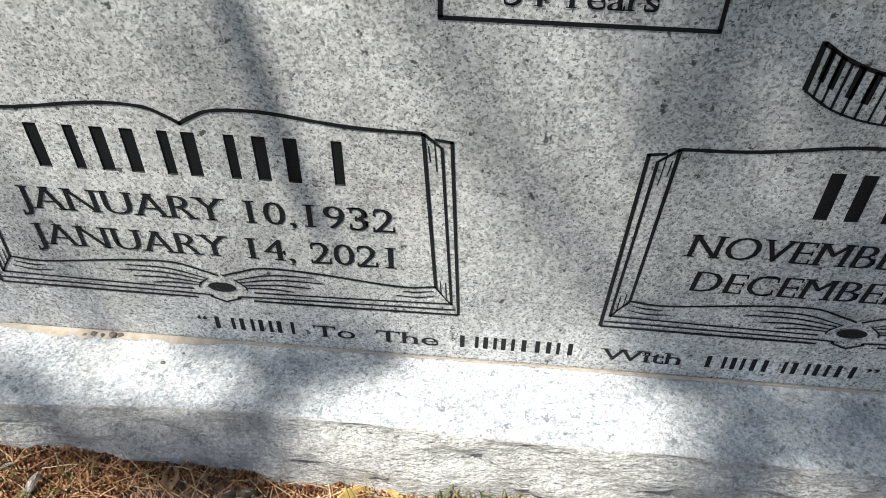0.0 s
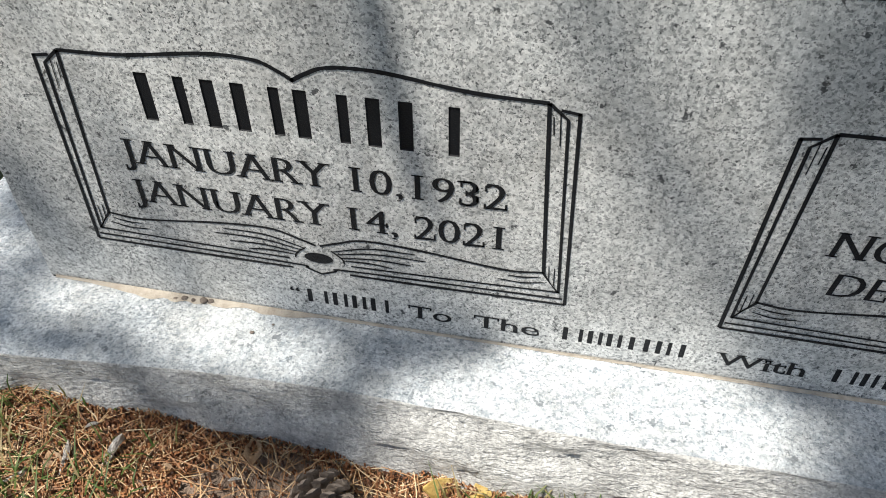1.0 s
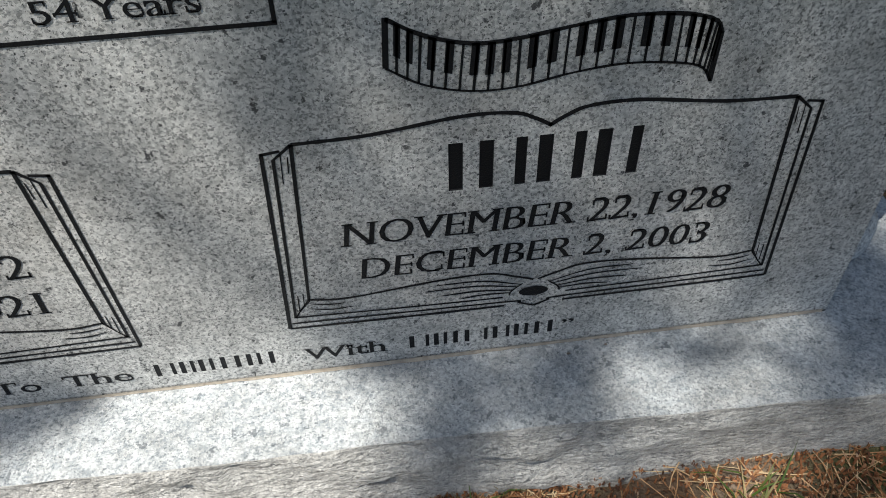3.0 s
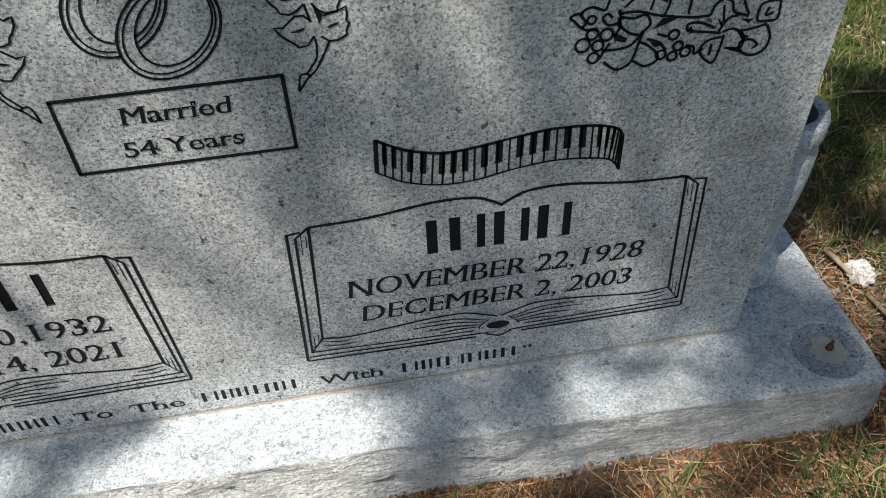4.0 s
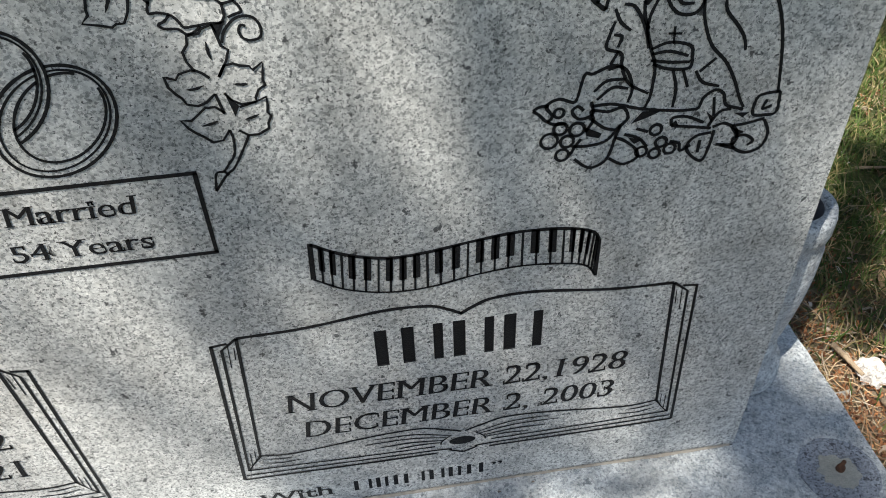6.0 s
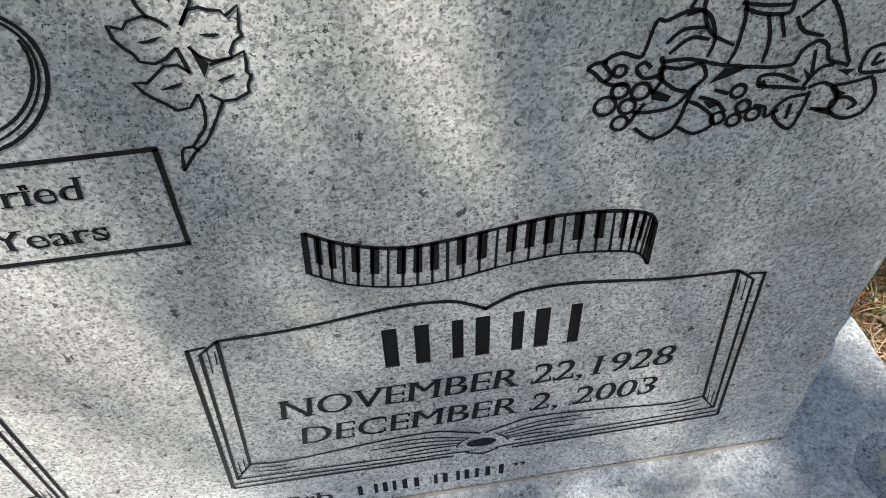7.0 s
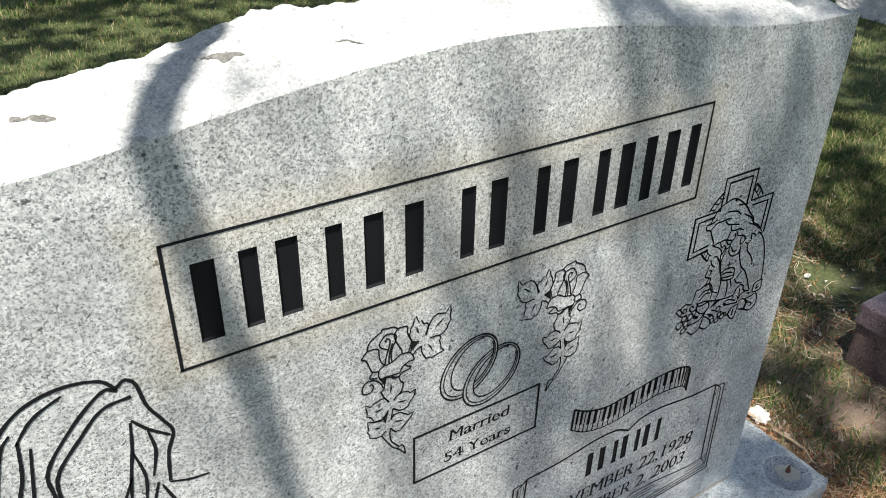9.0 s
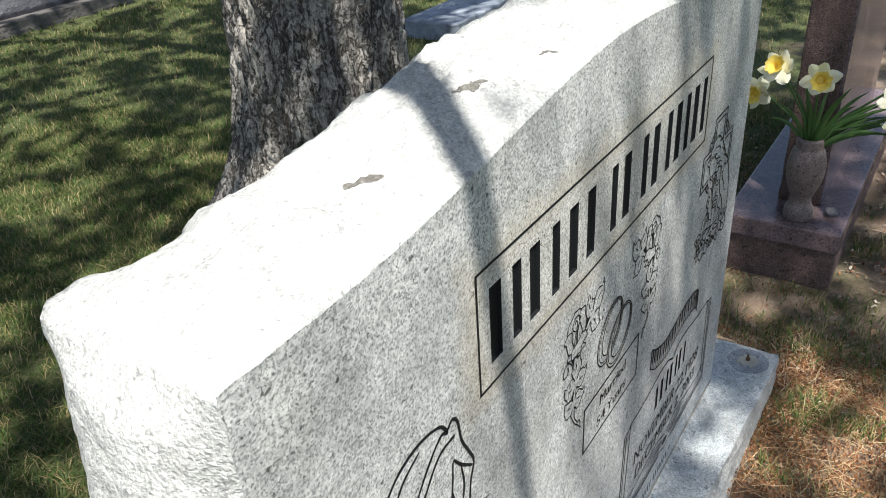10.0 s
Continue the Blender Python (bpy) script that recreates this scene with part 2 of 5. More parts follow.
RUST = simple("rusted_steel", (0.07, 0.032, 0.018), (0.14, 0.065, 0.035), 200, 0.85, 0.002)
SEAL = simple("dried_setting_compound", (0.3, 0.31, 0.29), (0.42, 0.42, 0.38), 180, 0.8, 0.002)
CHIPPED = simple("chiselled_granite", (0.2, 0.19, 0.17), (0.42, 0.4, 0.37), 260, 0.9, 0.006)
SEAM = simple("setting_putty", (0.36, 0.31, 0.25), (0.52, 0.47, 0.39), 110, 0.9, 0.002)
GRIME = granite("grimed_granite", (0.45, 0.49, 0.56), (0.3, 0.34, 0.4), (0.06, 0.065, 0.08), 0.6, 0.0015)
PALE_STONE = simple("weathered_pale_stone", (0.15, 0.175, 0.22), (0.36, 0.4, 0.47), 14, 0.85, 0.01)
GREY_STONE = simple("weathered_grey_stone", (0.1, 0.1, 0.115), (0.22, 0.22, 0.245), 12, 0.8, 0.01)
BROWN_STONE = simple("weathered_brown_grey_stone", (0.08, 0.076, 0.074), (0.16, 0.15, 0.145), 12, 0.85, 0.01)
WHITE_STONE = simple("weathered_white_stone", (0.4, 0.39, 0.39), (0.72, 0.71, 0.7), 9, 0.8, 0.012)
CORE = simple("vase_liner", (0.13, 0.13, 0.14), (0.2, 0.2, 0.21), 60, 0.8)

# ---- building helpers ----


def mesh_of(bm, name, mat, smooth=False):
    me = bpy.data.meshes.new(name)
    bm.to_mesh(me)
    bm.free()
    for m in (mat if isinstance(mat, (list, tuple)) else [mat]):
        me.materials.append(m)
    if smooth:
        for p in me.polygons:
            p.use_smooth = True
    return me


def part(name, bm, mat, parent=None, label="", smooth=False):
    ob = new(name, mesh_of(bm, name, mat, smooth))
    ob.parent = parent
    if label:
        ob["label"] = label
    return ob


def raw(name, verts, faces, mat, parent=None, smooth=False):
    me = bpy.data.meshes.new(name)
    me.from_pydata(verts, [], faces)
    me.materials.append(mat)
    if smooth:
        me.polygons.foreach_set("use_smooth", [True] * len(me.polygons))
    ob = new(name, me)
    ob.parent = parent
    return ob


def spline(pts, steps=8):
    """A smooth line through a few points of a plane."""
    if len(pts) < 3:
        return [Vector(p) for p in pts]
    p = [Vector(q) for q in pts]
    p = [2 * p[0] - p[1]] + p + [2 * p[-1] - p[-2]]
    out = []
    for i in range(1, len(p) - 2):
        a, b, c, d = p[i - 1:i + 3]
        for k in range(steps):
            t = k / steps
            out.append(0.5 * (2 * b + (c - a) * t + (2 * a - 5 * b + 4 * c - d) * t * t + (3 * b - a - 3 * c + d) * t ** 3))
    out.append(p[-2])
    return out


ZB = 0.10        # top of the base above the ground
CUT = -0.0006    # the paint of a cut line lies this far off the face


def line(bm, pts, width, taper=0.0, smooth=True):
    """A painted cut on the face: points in millimetres across and above the base, drawn as a strip."""
    q = spline(pts) if smooth else [Vector(p) for p in pts]
    rows = []
    for i, p in enumerate(q):
        d = (q[min(i + 1, len(q) - 1)] - q[max(i - 1, 0)])
        if d.length < 1e-6:
            d = Vector((1, 0))
        d.normalize()
        nrm = Vector((-d.y, d.x))
        f = i / (len(q) - 1)
        w = 0.5 * width * (1 - taper * abs(2 * f - 1) ** 2) * (1 + 0.12 * math.sin(i * 1.7 + p.x))
        rows.append([bm.verts.new((0.001 * (p + s * w * nrm).x, CUT, ZB + 0.001 * (p + s * w * nrm).y)) for s in (1, -1)])
    for a, b in zip(rows, rows[1:]):
        bm.faces.new((a[0], a[1], b[1], b[0]))


def fill(bm, pts):
    bm.faces.new([bm.verts.new((0.001 * x, CUT, ZB + 0.001 * z)) for x, z in pts])


def frame_line(bm, x0, z0, x1, z1, w):
    h = w / 2
    line(bm, [(x0 - h, z0), (x1 + h, z0)], w, 0, False)
    line(bm, [(x0 - h, z1), (x1 + h, z1)], w, 0, False)
    line(bm, [(x0, z0), (x0, z1)], w, 0, False)
    line(bm, [(x1, z0), (x1, z1)], w, 0, False)


def oval(bm, cx, cz, rx, rz, rot, width, a0=0, a1=360, n=48):
    c, s = math.cos(radians(rot)), math.sin(radians(rot))
    pts = []
    for i in range(n + 1):
        a = radians(a0 + (a1 - a0) * i / n)
        u, v = rx * math.cos(a), rz * math.sin(a)
        pts.append((cx + c * u - s * v, cz + s * u + c * v))
    line(bm, pts, width, 0, False)


def rock(p, scale, amount):
    q = Vector(p) * scale
    return amount * (0.6 * noise.noise(q) + 0.3 * noise.noise(q * 2.3) + 0.18 * noise.noise(q * 5.1))


# ---- ground ----


def ground_height(x, y):
    h = 0.012 * noise.noise((x * 1.7, y * 1.7, 0.3)) + 0.006 * noise.noise((x * 6, y * 6, 1.7))
    h += (0.014 + 0.032 * max(0.0, min(1.0, (0.1 - x) / 0.6))) * max(0.0, 1 - abs(y) / 1.2) * max(0.0, min(1.0, (1.0 - x) / 0.6))
    return h * max(0.0, 1 - math.hypot(x, y) / 14)


def axis(lo, hi, fine, reach):
    mid = list(np.arange(lo, hi + 1e-6, fine))
    out, d, v = [], fine, hi
    while v < reach:
        d *= 1.35
        v += d
        out.append(v)
    low, d, v = [], fine, lo
    while v > -reach:
        d *= 1.35
        v -= d
        low.append(v)
    return low[::-1] + mid + out


gx, gy = axis(-1.6, 3.2, 0.03, 900), axis(-1.2, 3.4, 0.03, 900)
raw("ground", [(x, y, ground_height(x, y)) for y in gy for x in gx],
    [(j * len(gx) + i, j * len(gx) + i + 1, (j + 1) * len(gx) + i + 1, (j + 1) * len(gx) + i)
     for j in range(len(gy) - 1) for i in range(len(gx) - 1)], SOIL, smooth=True)
tagged(bpy.data.objects["ground"], "brown soil and thin lawn strewn with pine litter", "ground", kind="structure")

# ---- the headstone's base ----
BASE_X, BASE_Y0, BASE_Y1 = 0.762, -0.105, 0.262


def grid_faces(bm, rows, mat_of=None):
    for j in range(len(rows) - 1):
        for i in range(len(rows[0]) - 1):
            f = bm.faces.new((rows[j][i], rows[j][i + 1], rows[j + 1][i + 1], rows[j + 1][i]))
            f.smooth = True
            if mat_of:
                f.material_index = mat_of


def build_base():
    """A granite slab with a steeled top and rock-pitched sides, sunk a little into the soil."""
    bm = bmesh.new()
    ring = []
    nx, ny = 190, 46
    for i in range(nx):
        ring.append((-BASE_X + 2 * BASE_X * i / nx, BASE_Y0, 0, -1))
    for i in range(ny):
        ring.append((BASE_X, BASE_Y0 + (BASE_Y1 - BASE_Y0) * i / ny, 1, 0))
    for i in range(nx):
        ring.append((BASE_X - 2 * BASE_X * i / nx, BASE_Y1, 0, 1))
    for i in range(ny):
        ring.append((-BASE_X, BASE_Y1 - (BASE_Y1 - BASE_Y0) * i / ny, -1, 0))
    levels = [0.0, 0.003, 0.009, 0.018, 0.028, 0.038, 0.05, 0.062, 0.075, 0.088, 0.1, 0.115, 0.13, 0.16]
    rows = []
    for k, d in enumerate(levels):
        row = []
        for x, y, ux, uy in ring:
            wave = 0.016 * noise.noise((x * 2.1 + 3, y * 2.1, 0.0)) if uy < 0 else 0.006 * noise.noise((x * 3, y * 3, 4))
            if uy < 0:
                wave += 0.02 * math.exp(-((x + 0.25) / 0.32) ** 2)       # the front arris is dressed back here
            calm = 1.0 - 0.6 * max(0.0, min(1.0, (x - 0.25) / 0.3))      # the far end is dressed more cleanly
            out = -wave * (1 - min(d / 0.09, 1))
            out += calm * 0.017 * math.sin(min(d / 0.1, 1) * 1.9) * (0.55 + 0.45 * noise.noise((x * 4, y * 4, d * 12)))
            out += calm * (rock((x * 0.7, y * 0.7, d * 2.6), 20, 0.017) + rock((x * 0.5, y * 0.5, d * 3.5), 55, 0.006)) * min(d / 0.012, 1)
            z = ZB - d + (0.0022 * noise.noise((x * 30, y * 30, 9)) if k < 3 else 0)
            row.append(bm.verts.new((x + ux * out, y + uy * out, z)))
        row.append(row[0])
        rows.append(row)
    grid_faces(bm, rows[::-1], 1)
    # the flat top, with its own slight unevenness
    inner = []
    for x, y, ux, uy in ring:
        inner.append(bm.verts.new((max(-BASE_X + 0.03, min(BASE_X - 0.03, x)), max(BASE_Y0 + 0.045, min(BASE_Y1 - 0.03, y)), ZB)))
    inner.append(inner[0])
    grid_faces(bm, [rows[0], inner], 0)
    for f in bm.faces:
        if f.material_index == 0:
            f.smooth = False
    bmesh.ops.remove_doubles(bm, verts=list(set(inner)), dist=1e-5)
    edges = [e for e in bm.edges if e.is_boundary and abs(e.verts[0].co.z - ZB) < 1e-6 and abs(e.verts[1].co.z - ZB) < 1e-6]
    bmesh.ops.contextual_create(bm, geom=edges)
    bmesh.ops.recalc_face_normals(bm, faces=bm.faces)
    return bm


base = new("granite_plinth")
tagged(base, "blue-grey granite headstone base with rough pitched sides", "grave base")
part("slab", build_base(), [GRANITE_BASE, GRANITE_SIDE], base)


def disc(bm, cx, cy, z, r, n=40, wobble=0.0, thick=0.002):
    top = [bm.verts.new((cx + r * (1 + wobble * noise.noise((3 * math.cos(6.2832 * i / n), 3 * math.sin(6.2832 * i / n), r * 50))) * math.cos(6.2832 * i / n),
                         cy + r * (1 + wobble * noise.noise((3 * math.cos(6.2832 * i / n), 3 * math.sin(6.2832 * i / n), r * 50))) * math.sin(6.2832 * i / n), z)) for i in range(n)]
    low = [bm.verts.new((v.co.x + (v.co.x - cx) * 0.04, v.co.y + (v.co.y - cy) * 0.04, z - thick)) for v in top]
    bm.faces.new(top)
    for i in range(n):
        bm.faces.new((top[i], low[i], low[(i + 1) % n], top[(i + 1) % n]))


bm = bmesh.new()
disc(bm, 0.711, -0.054, ZB + 0.0008, 0.044, wobble=0.06, thick=0.003)
part("vase_mark", bm, GRIME, base, "dark round mark where a vase stood")
bm = bmesh.new()
disc(bm, 0.711, -0.054, ZB + 0.0022, 0.021, wobble=0.35, thick=0.003)
part("setting_compound", bm, SEAL, base, "dried grey-green ring of setting compound")


def tube(bm, path, radii, n=8, cap=True):
    rings = []
    for i, p in enumerate(path):
        p = Vector(p)
        d = (Vector(path[min(i + 1, len(path) - 1)]) - Vector(path[max(i - 1, 0)])).normalized()
        a = d.orthogonal().normalized()
        b = d.cross(a)
        rings.append([bm.verts.new(p + radii[i] * (math.cos(6.2832 * k / n) * a + math.sin(6.2832 * k / n) * b)) for k in range(n)])
    for r, s in zip(rings, rings[1:]):
        # line up the rings so that the skin does not twist
        best = min(range(n), key=lambda o: sum((r[k].co - s[(k + o) % n].co).length for k in range(n)))
        for k in range(n):
            f = bm.faces.new((r[k], r[(k + 1) % n], s[(k + 1 + best) % n], s[(k + best) % n]))
            f.smooth = True
    if cap:
        bm.faces.new(rings[0][::-1])
        bm.faces.new(rings[-1])


bm = bmesh.new()
tube(bm, [(0.712, -0.053, ZB + 0.001), (0.7125, -0.053, ZB + 0.008), (0.713, -0.052, ZB + 0.009), (0.714, -0.052, ZB + 0.016)], [0.005, 0.0045, 0.0026, 0.0022], 8)
part("anchor_pin", bm, RUST, base, "rusted anchor pin stub")

# ---- the headstone ----
HALF, THICK = 0.61, 0.19


def crown_line(x):
    """Height of the front top edge above the base."""
    u = min(abs(x) / 0.55, 1.0)
    return 0.880 + 0.051 * (0.5 + 0.5 * math.cos(math.pi * u))


def front_outline():
    out = []
    for i in range(60):
        out.append((-HALF - 0.008 * i / 60, i / 60 * 0.878))
    for i in range(150):
        x = -HALF - 0.008 + (2 * HALF + 0.004) * i / 150
        out.append((x, crown_line(x)))
    for i in range(61):
        out.append((HALF - 0.004 + 0.004 * i / 60, 0.878 * (1 - i / 60)))
    res = []
    for k, (x, z) in enumerate(out):
        j = 0.0022 if x < -HALF + 0.001 else (0.0012 if z > 0.87 else 0.0006)
        res.append((x + j * noise.noise((x * 60, z * 60, 2)), max(0.0, z + (j * noise.noise((x * 70, z * 70, 5)) if z > 0.01 else 0))))
    return res


def word_bars(x0, x1, z0, z1, widths, thick, thin):
    """Upright bars that stand for a word of so many marks."""
    total, gap = sum(widths), 0.12
    unit = (x1 - x0) / (total + gap * (len(widths) - 1))
    out, x = [], x0
    for w in widths:
        a, b = x, x + w * unit
        if w < 0.75:
            m = (a + b) / 2
            out.append((m - thick / 2, m + thick / 2, z0, z1))
        else:
            out.append((a + 0.06 * (b - a), a + 0.06 * (b - a) + thick, z0, z1))
            out.append((b - 0.06 * (b - a) - thin, b - 0.06 * (b - a), z0, z1))
        x = b + gap * unit
    return out


FAMILY = word_bars(-0.322, 0.330, 0.693, 0.778, [1, 1.1, 0.6, 1.4, 1.3, 1.15, 0.95, 0.95], 0.022, 0.018)
LEFT_NAME = word_bars(-0.442, -0.168, 0.222, 0.268, [1.05, 0.5, 1, 1.1, 0.5, 1.2], 0.0115, 0.009)
RIGHT_NAME = word_bars(0.207, 0.372, 0.219, 0.267, [0.7, 1.25, 1.25, 1.2], 0.0115, 0.009)
MOTTO = word_bars(-0.323, -0.238, 0.0215, 0.0395, [1.1, 0.8, 0.75, 0.95], 0.0048, 0.0036) \
    + word_bars(-0.072, 0.046, 0.0215, 0.0395, [1.1, 0.8, 0.8, 0.6, 0.55, 0.8, 0.7], 0.0048, 0.0036) \
    + word_bars(0.171, 0.318, 0.0195, 0.0375, [1.1, 0.75, 0.5, 1.3, 0.95, 0.8, 0.55, 0.55], 0.0048, 0.0036)


# chisel slips on the rough top: two ends, half width
GOUGES = ((-0.42, 0.064, -0.388, 0.049, 0.0042), (-0.265, 0.062, -0.232, 0.044, 0.0042), (-0.152, 0.033, -0.128, 0.026, 0.002))


def build_stone():
    """The die: a honed face with sunk bars, and rock-pitched ends, top and back."""
    from mathutils.geometry import delaunay_2d_cdt
    outline = front_outline()
    pts, edges = [Vector(p) for p in outline], []
    n = len(outline)
    edges += [(i, (i + 1) % n) for i in range(n)]
    bars = [(b, 0.004) for b in FAMILY] + [(b, 0.0015) for b in LEFT_NAME + RIGHT_NAME] + [(b, 0.0008) for b in MOTTO]
    for (x0, x1, z0, z1), _ in bars:
        k = len(pts)
        pts += [Vector(p) for p in ((x0, z0), (x1, z0), (x1, z1), (x0, z1))]
        edges += [(k, k + 1), (k + 1, k + 2), (k + 2, k + 3), (k + 3, k)]
    v2, _, f2, _, _, _ = delaunay_2d_cdt(pts, edges, [], 1, 1e-6)
    bm = bmesh.new()
    vs = [bm.verts.new((v.x, 0, ZB + v.y)) for v in v2]

    def in_bar(x, z):
        return any(a < x < b and c < z < d for (a, b, c, d), _ in bars)

    for f in f2:
        c = sum((v2[i] for i in f), Vector((0, 0))) / len(f)
        if not in_bar(c.x, c.y):
            bm.faces.new([vs[i] for i in f])
    for (x0, x1, z0, z1), depth in bars:
        slope = min(depth * 0.5, 0.0015)
        top = [bm.verts.new((x, 0, ZB + z)) for x, z in ((x0, z0), (x1, z0), (x1, z1), (x0, z1))]
        low = [bm.verts.new((x, depth, ZB + z)) for x, z in ((x0 + slope, z0 + slope), (x1 - slope, z0 + slope), (x1 - slope, z1 - slope), (x0 + slope, z1 - slope))]
        for i in range(4):
            bm.faces.new((top[i], top[(i + 1) % 4], low[(i + 1) % 4], low[i])).material_index = 2
    # rough shell behind the front edge
    depths = [0, 0.002, 0.006, 0.012, 0.02, 0.028, 0.034, 0.038, 0.042, 0.046, 0.05, 0.054, 0.058, 0.062, 0.066, 0.07, 0.074, 0.078, 0.082, 0.086, 0.09, 0.094, 0.098, 0.102, 0.106, 0.11, 0.114, 0.118, 0.123, 0.13, 0.14, 0.15, 0.16, 0.17, 0.18, THICK]
    fine = []
    for i in range(n - 1):
        a, b = Vector(outline[i]), Vector(outline[i + 1])
        fine += [a, (a + b) / 2]
    fine.append(Vector(outline[-1]))
    m = len(fine)
    rows = []
    for d in depths:
        row = []
        f = d / THICK
        for i, p in enumerate(fine):
            t = (fine[min(i + 2, m - 1)] - fine[max(i - 2, 0)]).normalized()
            nx, nz = -t.y, t.x
            side = abs(nx) > 0.7
            ridge = 0.33 + 0.08 * noise.noise((p.x * 6, 2.0, 1.0))
            if side:
                lift = 0.015 * math.sin(math.pi * min(f * 1.1, 1) ** 0.8)
            else:
                # a quick rise behind the front arris, a plateau, then the back broken away
                lift = 0.031 * min(1.0, f / ridge) ** 0.7 - 0.005 * max(0.0, min(1.0, (f - 0.3) / 0.4)) - 0.036 * max(0.0, (f - 0.7) / 0.3) ** 1.3
                if p.x > 0.45:
                    lift *= max(0.1, min(1.0, (0.53 - p.x) / 0.06))
            if side and p.x > 0:
                lift *= 0.25
            lift *= 0.92 + 0.3 * noise.noise((p.x * 5, p.y * 5, 3.0))
            lift += rock((p.x, p.y, d * 1.6), 9, (0.006 if p.x < 0 else 0.014) if side else 0.018 * min(1.0, 0.25 + max(0.0, p.x + HALF) / 0.6)) * min(f * 3, 1)
            lift += rock((p.x + 5, p.y, d * 1.3), 30, 0.009) * min(f * 6, 1)
            if p.x < 0:
                # the left end is a plain convex break, its corner knocked round
                near = math.hypot(p.x + HALF + 0.008, p.y - 0.88)
                lift *= min(1.0, 0.3 + near / 0.2)
                if side:
                    lift += 0.024 * (1 - math.exp(-max(0.0, 0.885 - p.y) / 0.05)) * math.sin(math.pi * min(1.0, f * 0.95))
                if near < 0.035:
                    lift *= near / 0.035
            if not side:
                lift *= min(1.0, 0.35 + (HALF - abs(p.x)) / 0.06)
            low = -0.008 * max(0, f - 0.85) * 6 if side else 0.0
            fade = min(p.y / 0.06, 1) if side else 1
            if p.x < 0 and near < 0.035:
                knock = (1 - near / 0.035) ** 1.3 * min(1.0, f * 2)
                low *= 1 - knock
            else:
                knock = 0.0
            row.append(bm.verts.new((p.x + 0.008 * knock + nx * (lift + low) * fade, d + (rock((p.x, p.y, 7), 12, 0.02) * f if f > 0.5 else 0), ZB + max(0, p.y - 0.006 * knock - 0.006 * max(0.0, 1 - max(0.0, p.x + HALF) / 0.45) * f ** 1.5 * (1 if p.x < -0.2 and p.y > 0.7 else 0) + nz * (lift + low) * fade))))
        rows.append(row)
    grid_faces(bm, rows, 1)
    bm.faces.new(rows[-1]).material_index = 1
    bmesh.ops.remove_doubles(bm, verts=bm.verts, dist=1e-5)
    bmesh.ops.recalc_face_normals(bm, faces=bm.faces)
    return bm


stone = new("headstone")
tagged(stone, "speckled grey granite companion headstone with black engraved lettering", "headstone")
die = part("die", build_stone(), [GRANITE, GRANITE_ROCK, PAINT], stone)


def chisel_mark(ax, ay, bx, by, wide, seed):
    """A ragged slip of the chisel, following the rough top."""
    from mathutils.bvhtree import BVHTree
    tree_ = BVHTree.FromPolygons([v.co for v in die.data.vertices], [p.vertices for p in die.data.polygons])
    bm = bmesh.new()
    rows = []
    for i in range(25):
        f = i / 24
        w = wide * math.sin(math.pi * (0.03 + 0.94 * f)) ** 0.6 * (0.85 + 0.35 * noise.noise((f * 5, seed, 0)) + 0.2 * noise.noise((f * 16, seed, 3)))
        row = []
        for q in (-1, -0.6, -0.2, 0.2, 0.6, 1):
            x = ax + (bx - ax) * f - q * w * (by - ay) / math.hypot(bx - ax, by - ay)
            y = ay + (by - ay) * f + q * w * (bx - ax) / math.hypot(bx - ax, by - ay) + 0.0025 * noise.noise((f * 9, seed, 5))
            hit = tree_.ray_cast(Vector((x, y, 1.5)), Vector((0, 0, -1)))[0]
            row.append(bm.verts.new((x, y, hit.z + 0.0006 + 0.0012 * (1 - q * q) * noise.noise((f * 30, q * 3, seed)))))
        rows.append(row)
    grid_faces(bm, rows)
    part("chisel_mark", bm, CHIPPED, stone, "dull tan-grey chisel mark on the rough top")


for n_mark, ends in enumerate(GOUGES):
    chisel_mark(*ends, n_mark * 3.7)


# painted floors of the sunk bars
for title, bars, depth in (("family_name_bar", FAMILY, 0.004), ("given_name_bar", LEFT_NAME + RIGHT_NAME, 0.0015), ("motto_bar", MOTTO, 0.0008)):
    s = min(depth * 0.5, 0.0015) * 0.6
    for x0, x1, z0, z1 in bars:
        bm = bmesh.new()
        bm.faces.new([bm.verts.new((x, depth - 0.0003, ZB + z)) for x, z in ((x0 + s, z0 + s), (x1 - s, z0 + s), (x1 - s, z1 - s), (x0 + s, z1 - s))])
        part(title, bm, PAINT, stone)

# putty seam between stone and base, smeared wide near one end


def smear(x):
    w = 0.0014 + 0.0016 * abs(noise.noise((x * 30, 0.2, 0.1))) + 0.005 * max(0.0, noise.noise((x * 3.3 + 2, 3, 1)))
    return w + 0.015 * math.exp(-((x + 0.43) / 0.085) ** 2) * max(0.15, 0.75 + 0.8 * noise.noise((x * 26, 1.2, 0.4)) + 0.5 * noise.noise((x * 70, 4.2, 0.4)))


bm = bmesh.new()
rows = []
for x in np.arange(-0.605, 0.606, 0.005):
    rows.append([bm.verts.new(p) for p in ((x, -0.001, ZB + 0.0042), (x, -0.5 * smear(x), ZB + 0.0022 + 0.001 * noise.noise((x * 90, 0, 0))), (x, -smear(x), ZB + 0.0006))])
grid_faces(bm, rows)
part("putty_seam", bm, SEAM, stone, "tan strip of setting putty", True)
bm = bmesh.new()
line(bm, [(-609, 1.2), (609, 1.2)], 2.0, 0, False)
part("joint", bm, PAINT, stone)


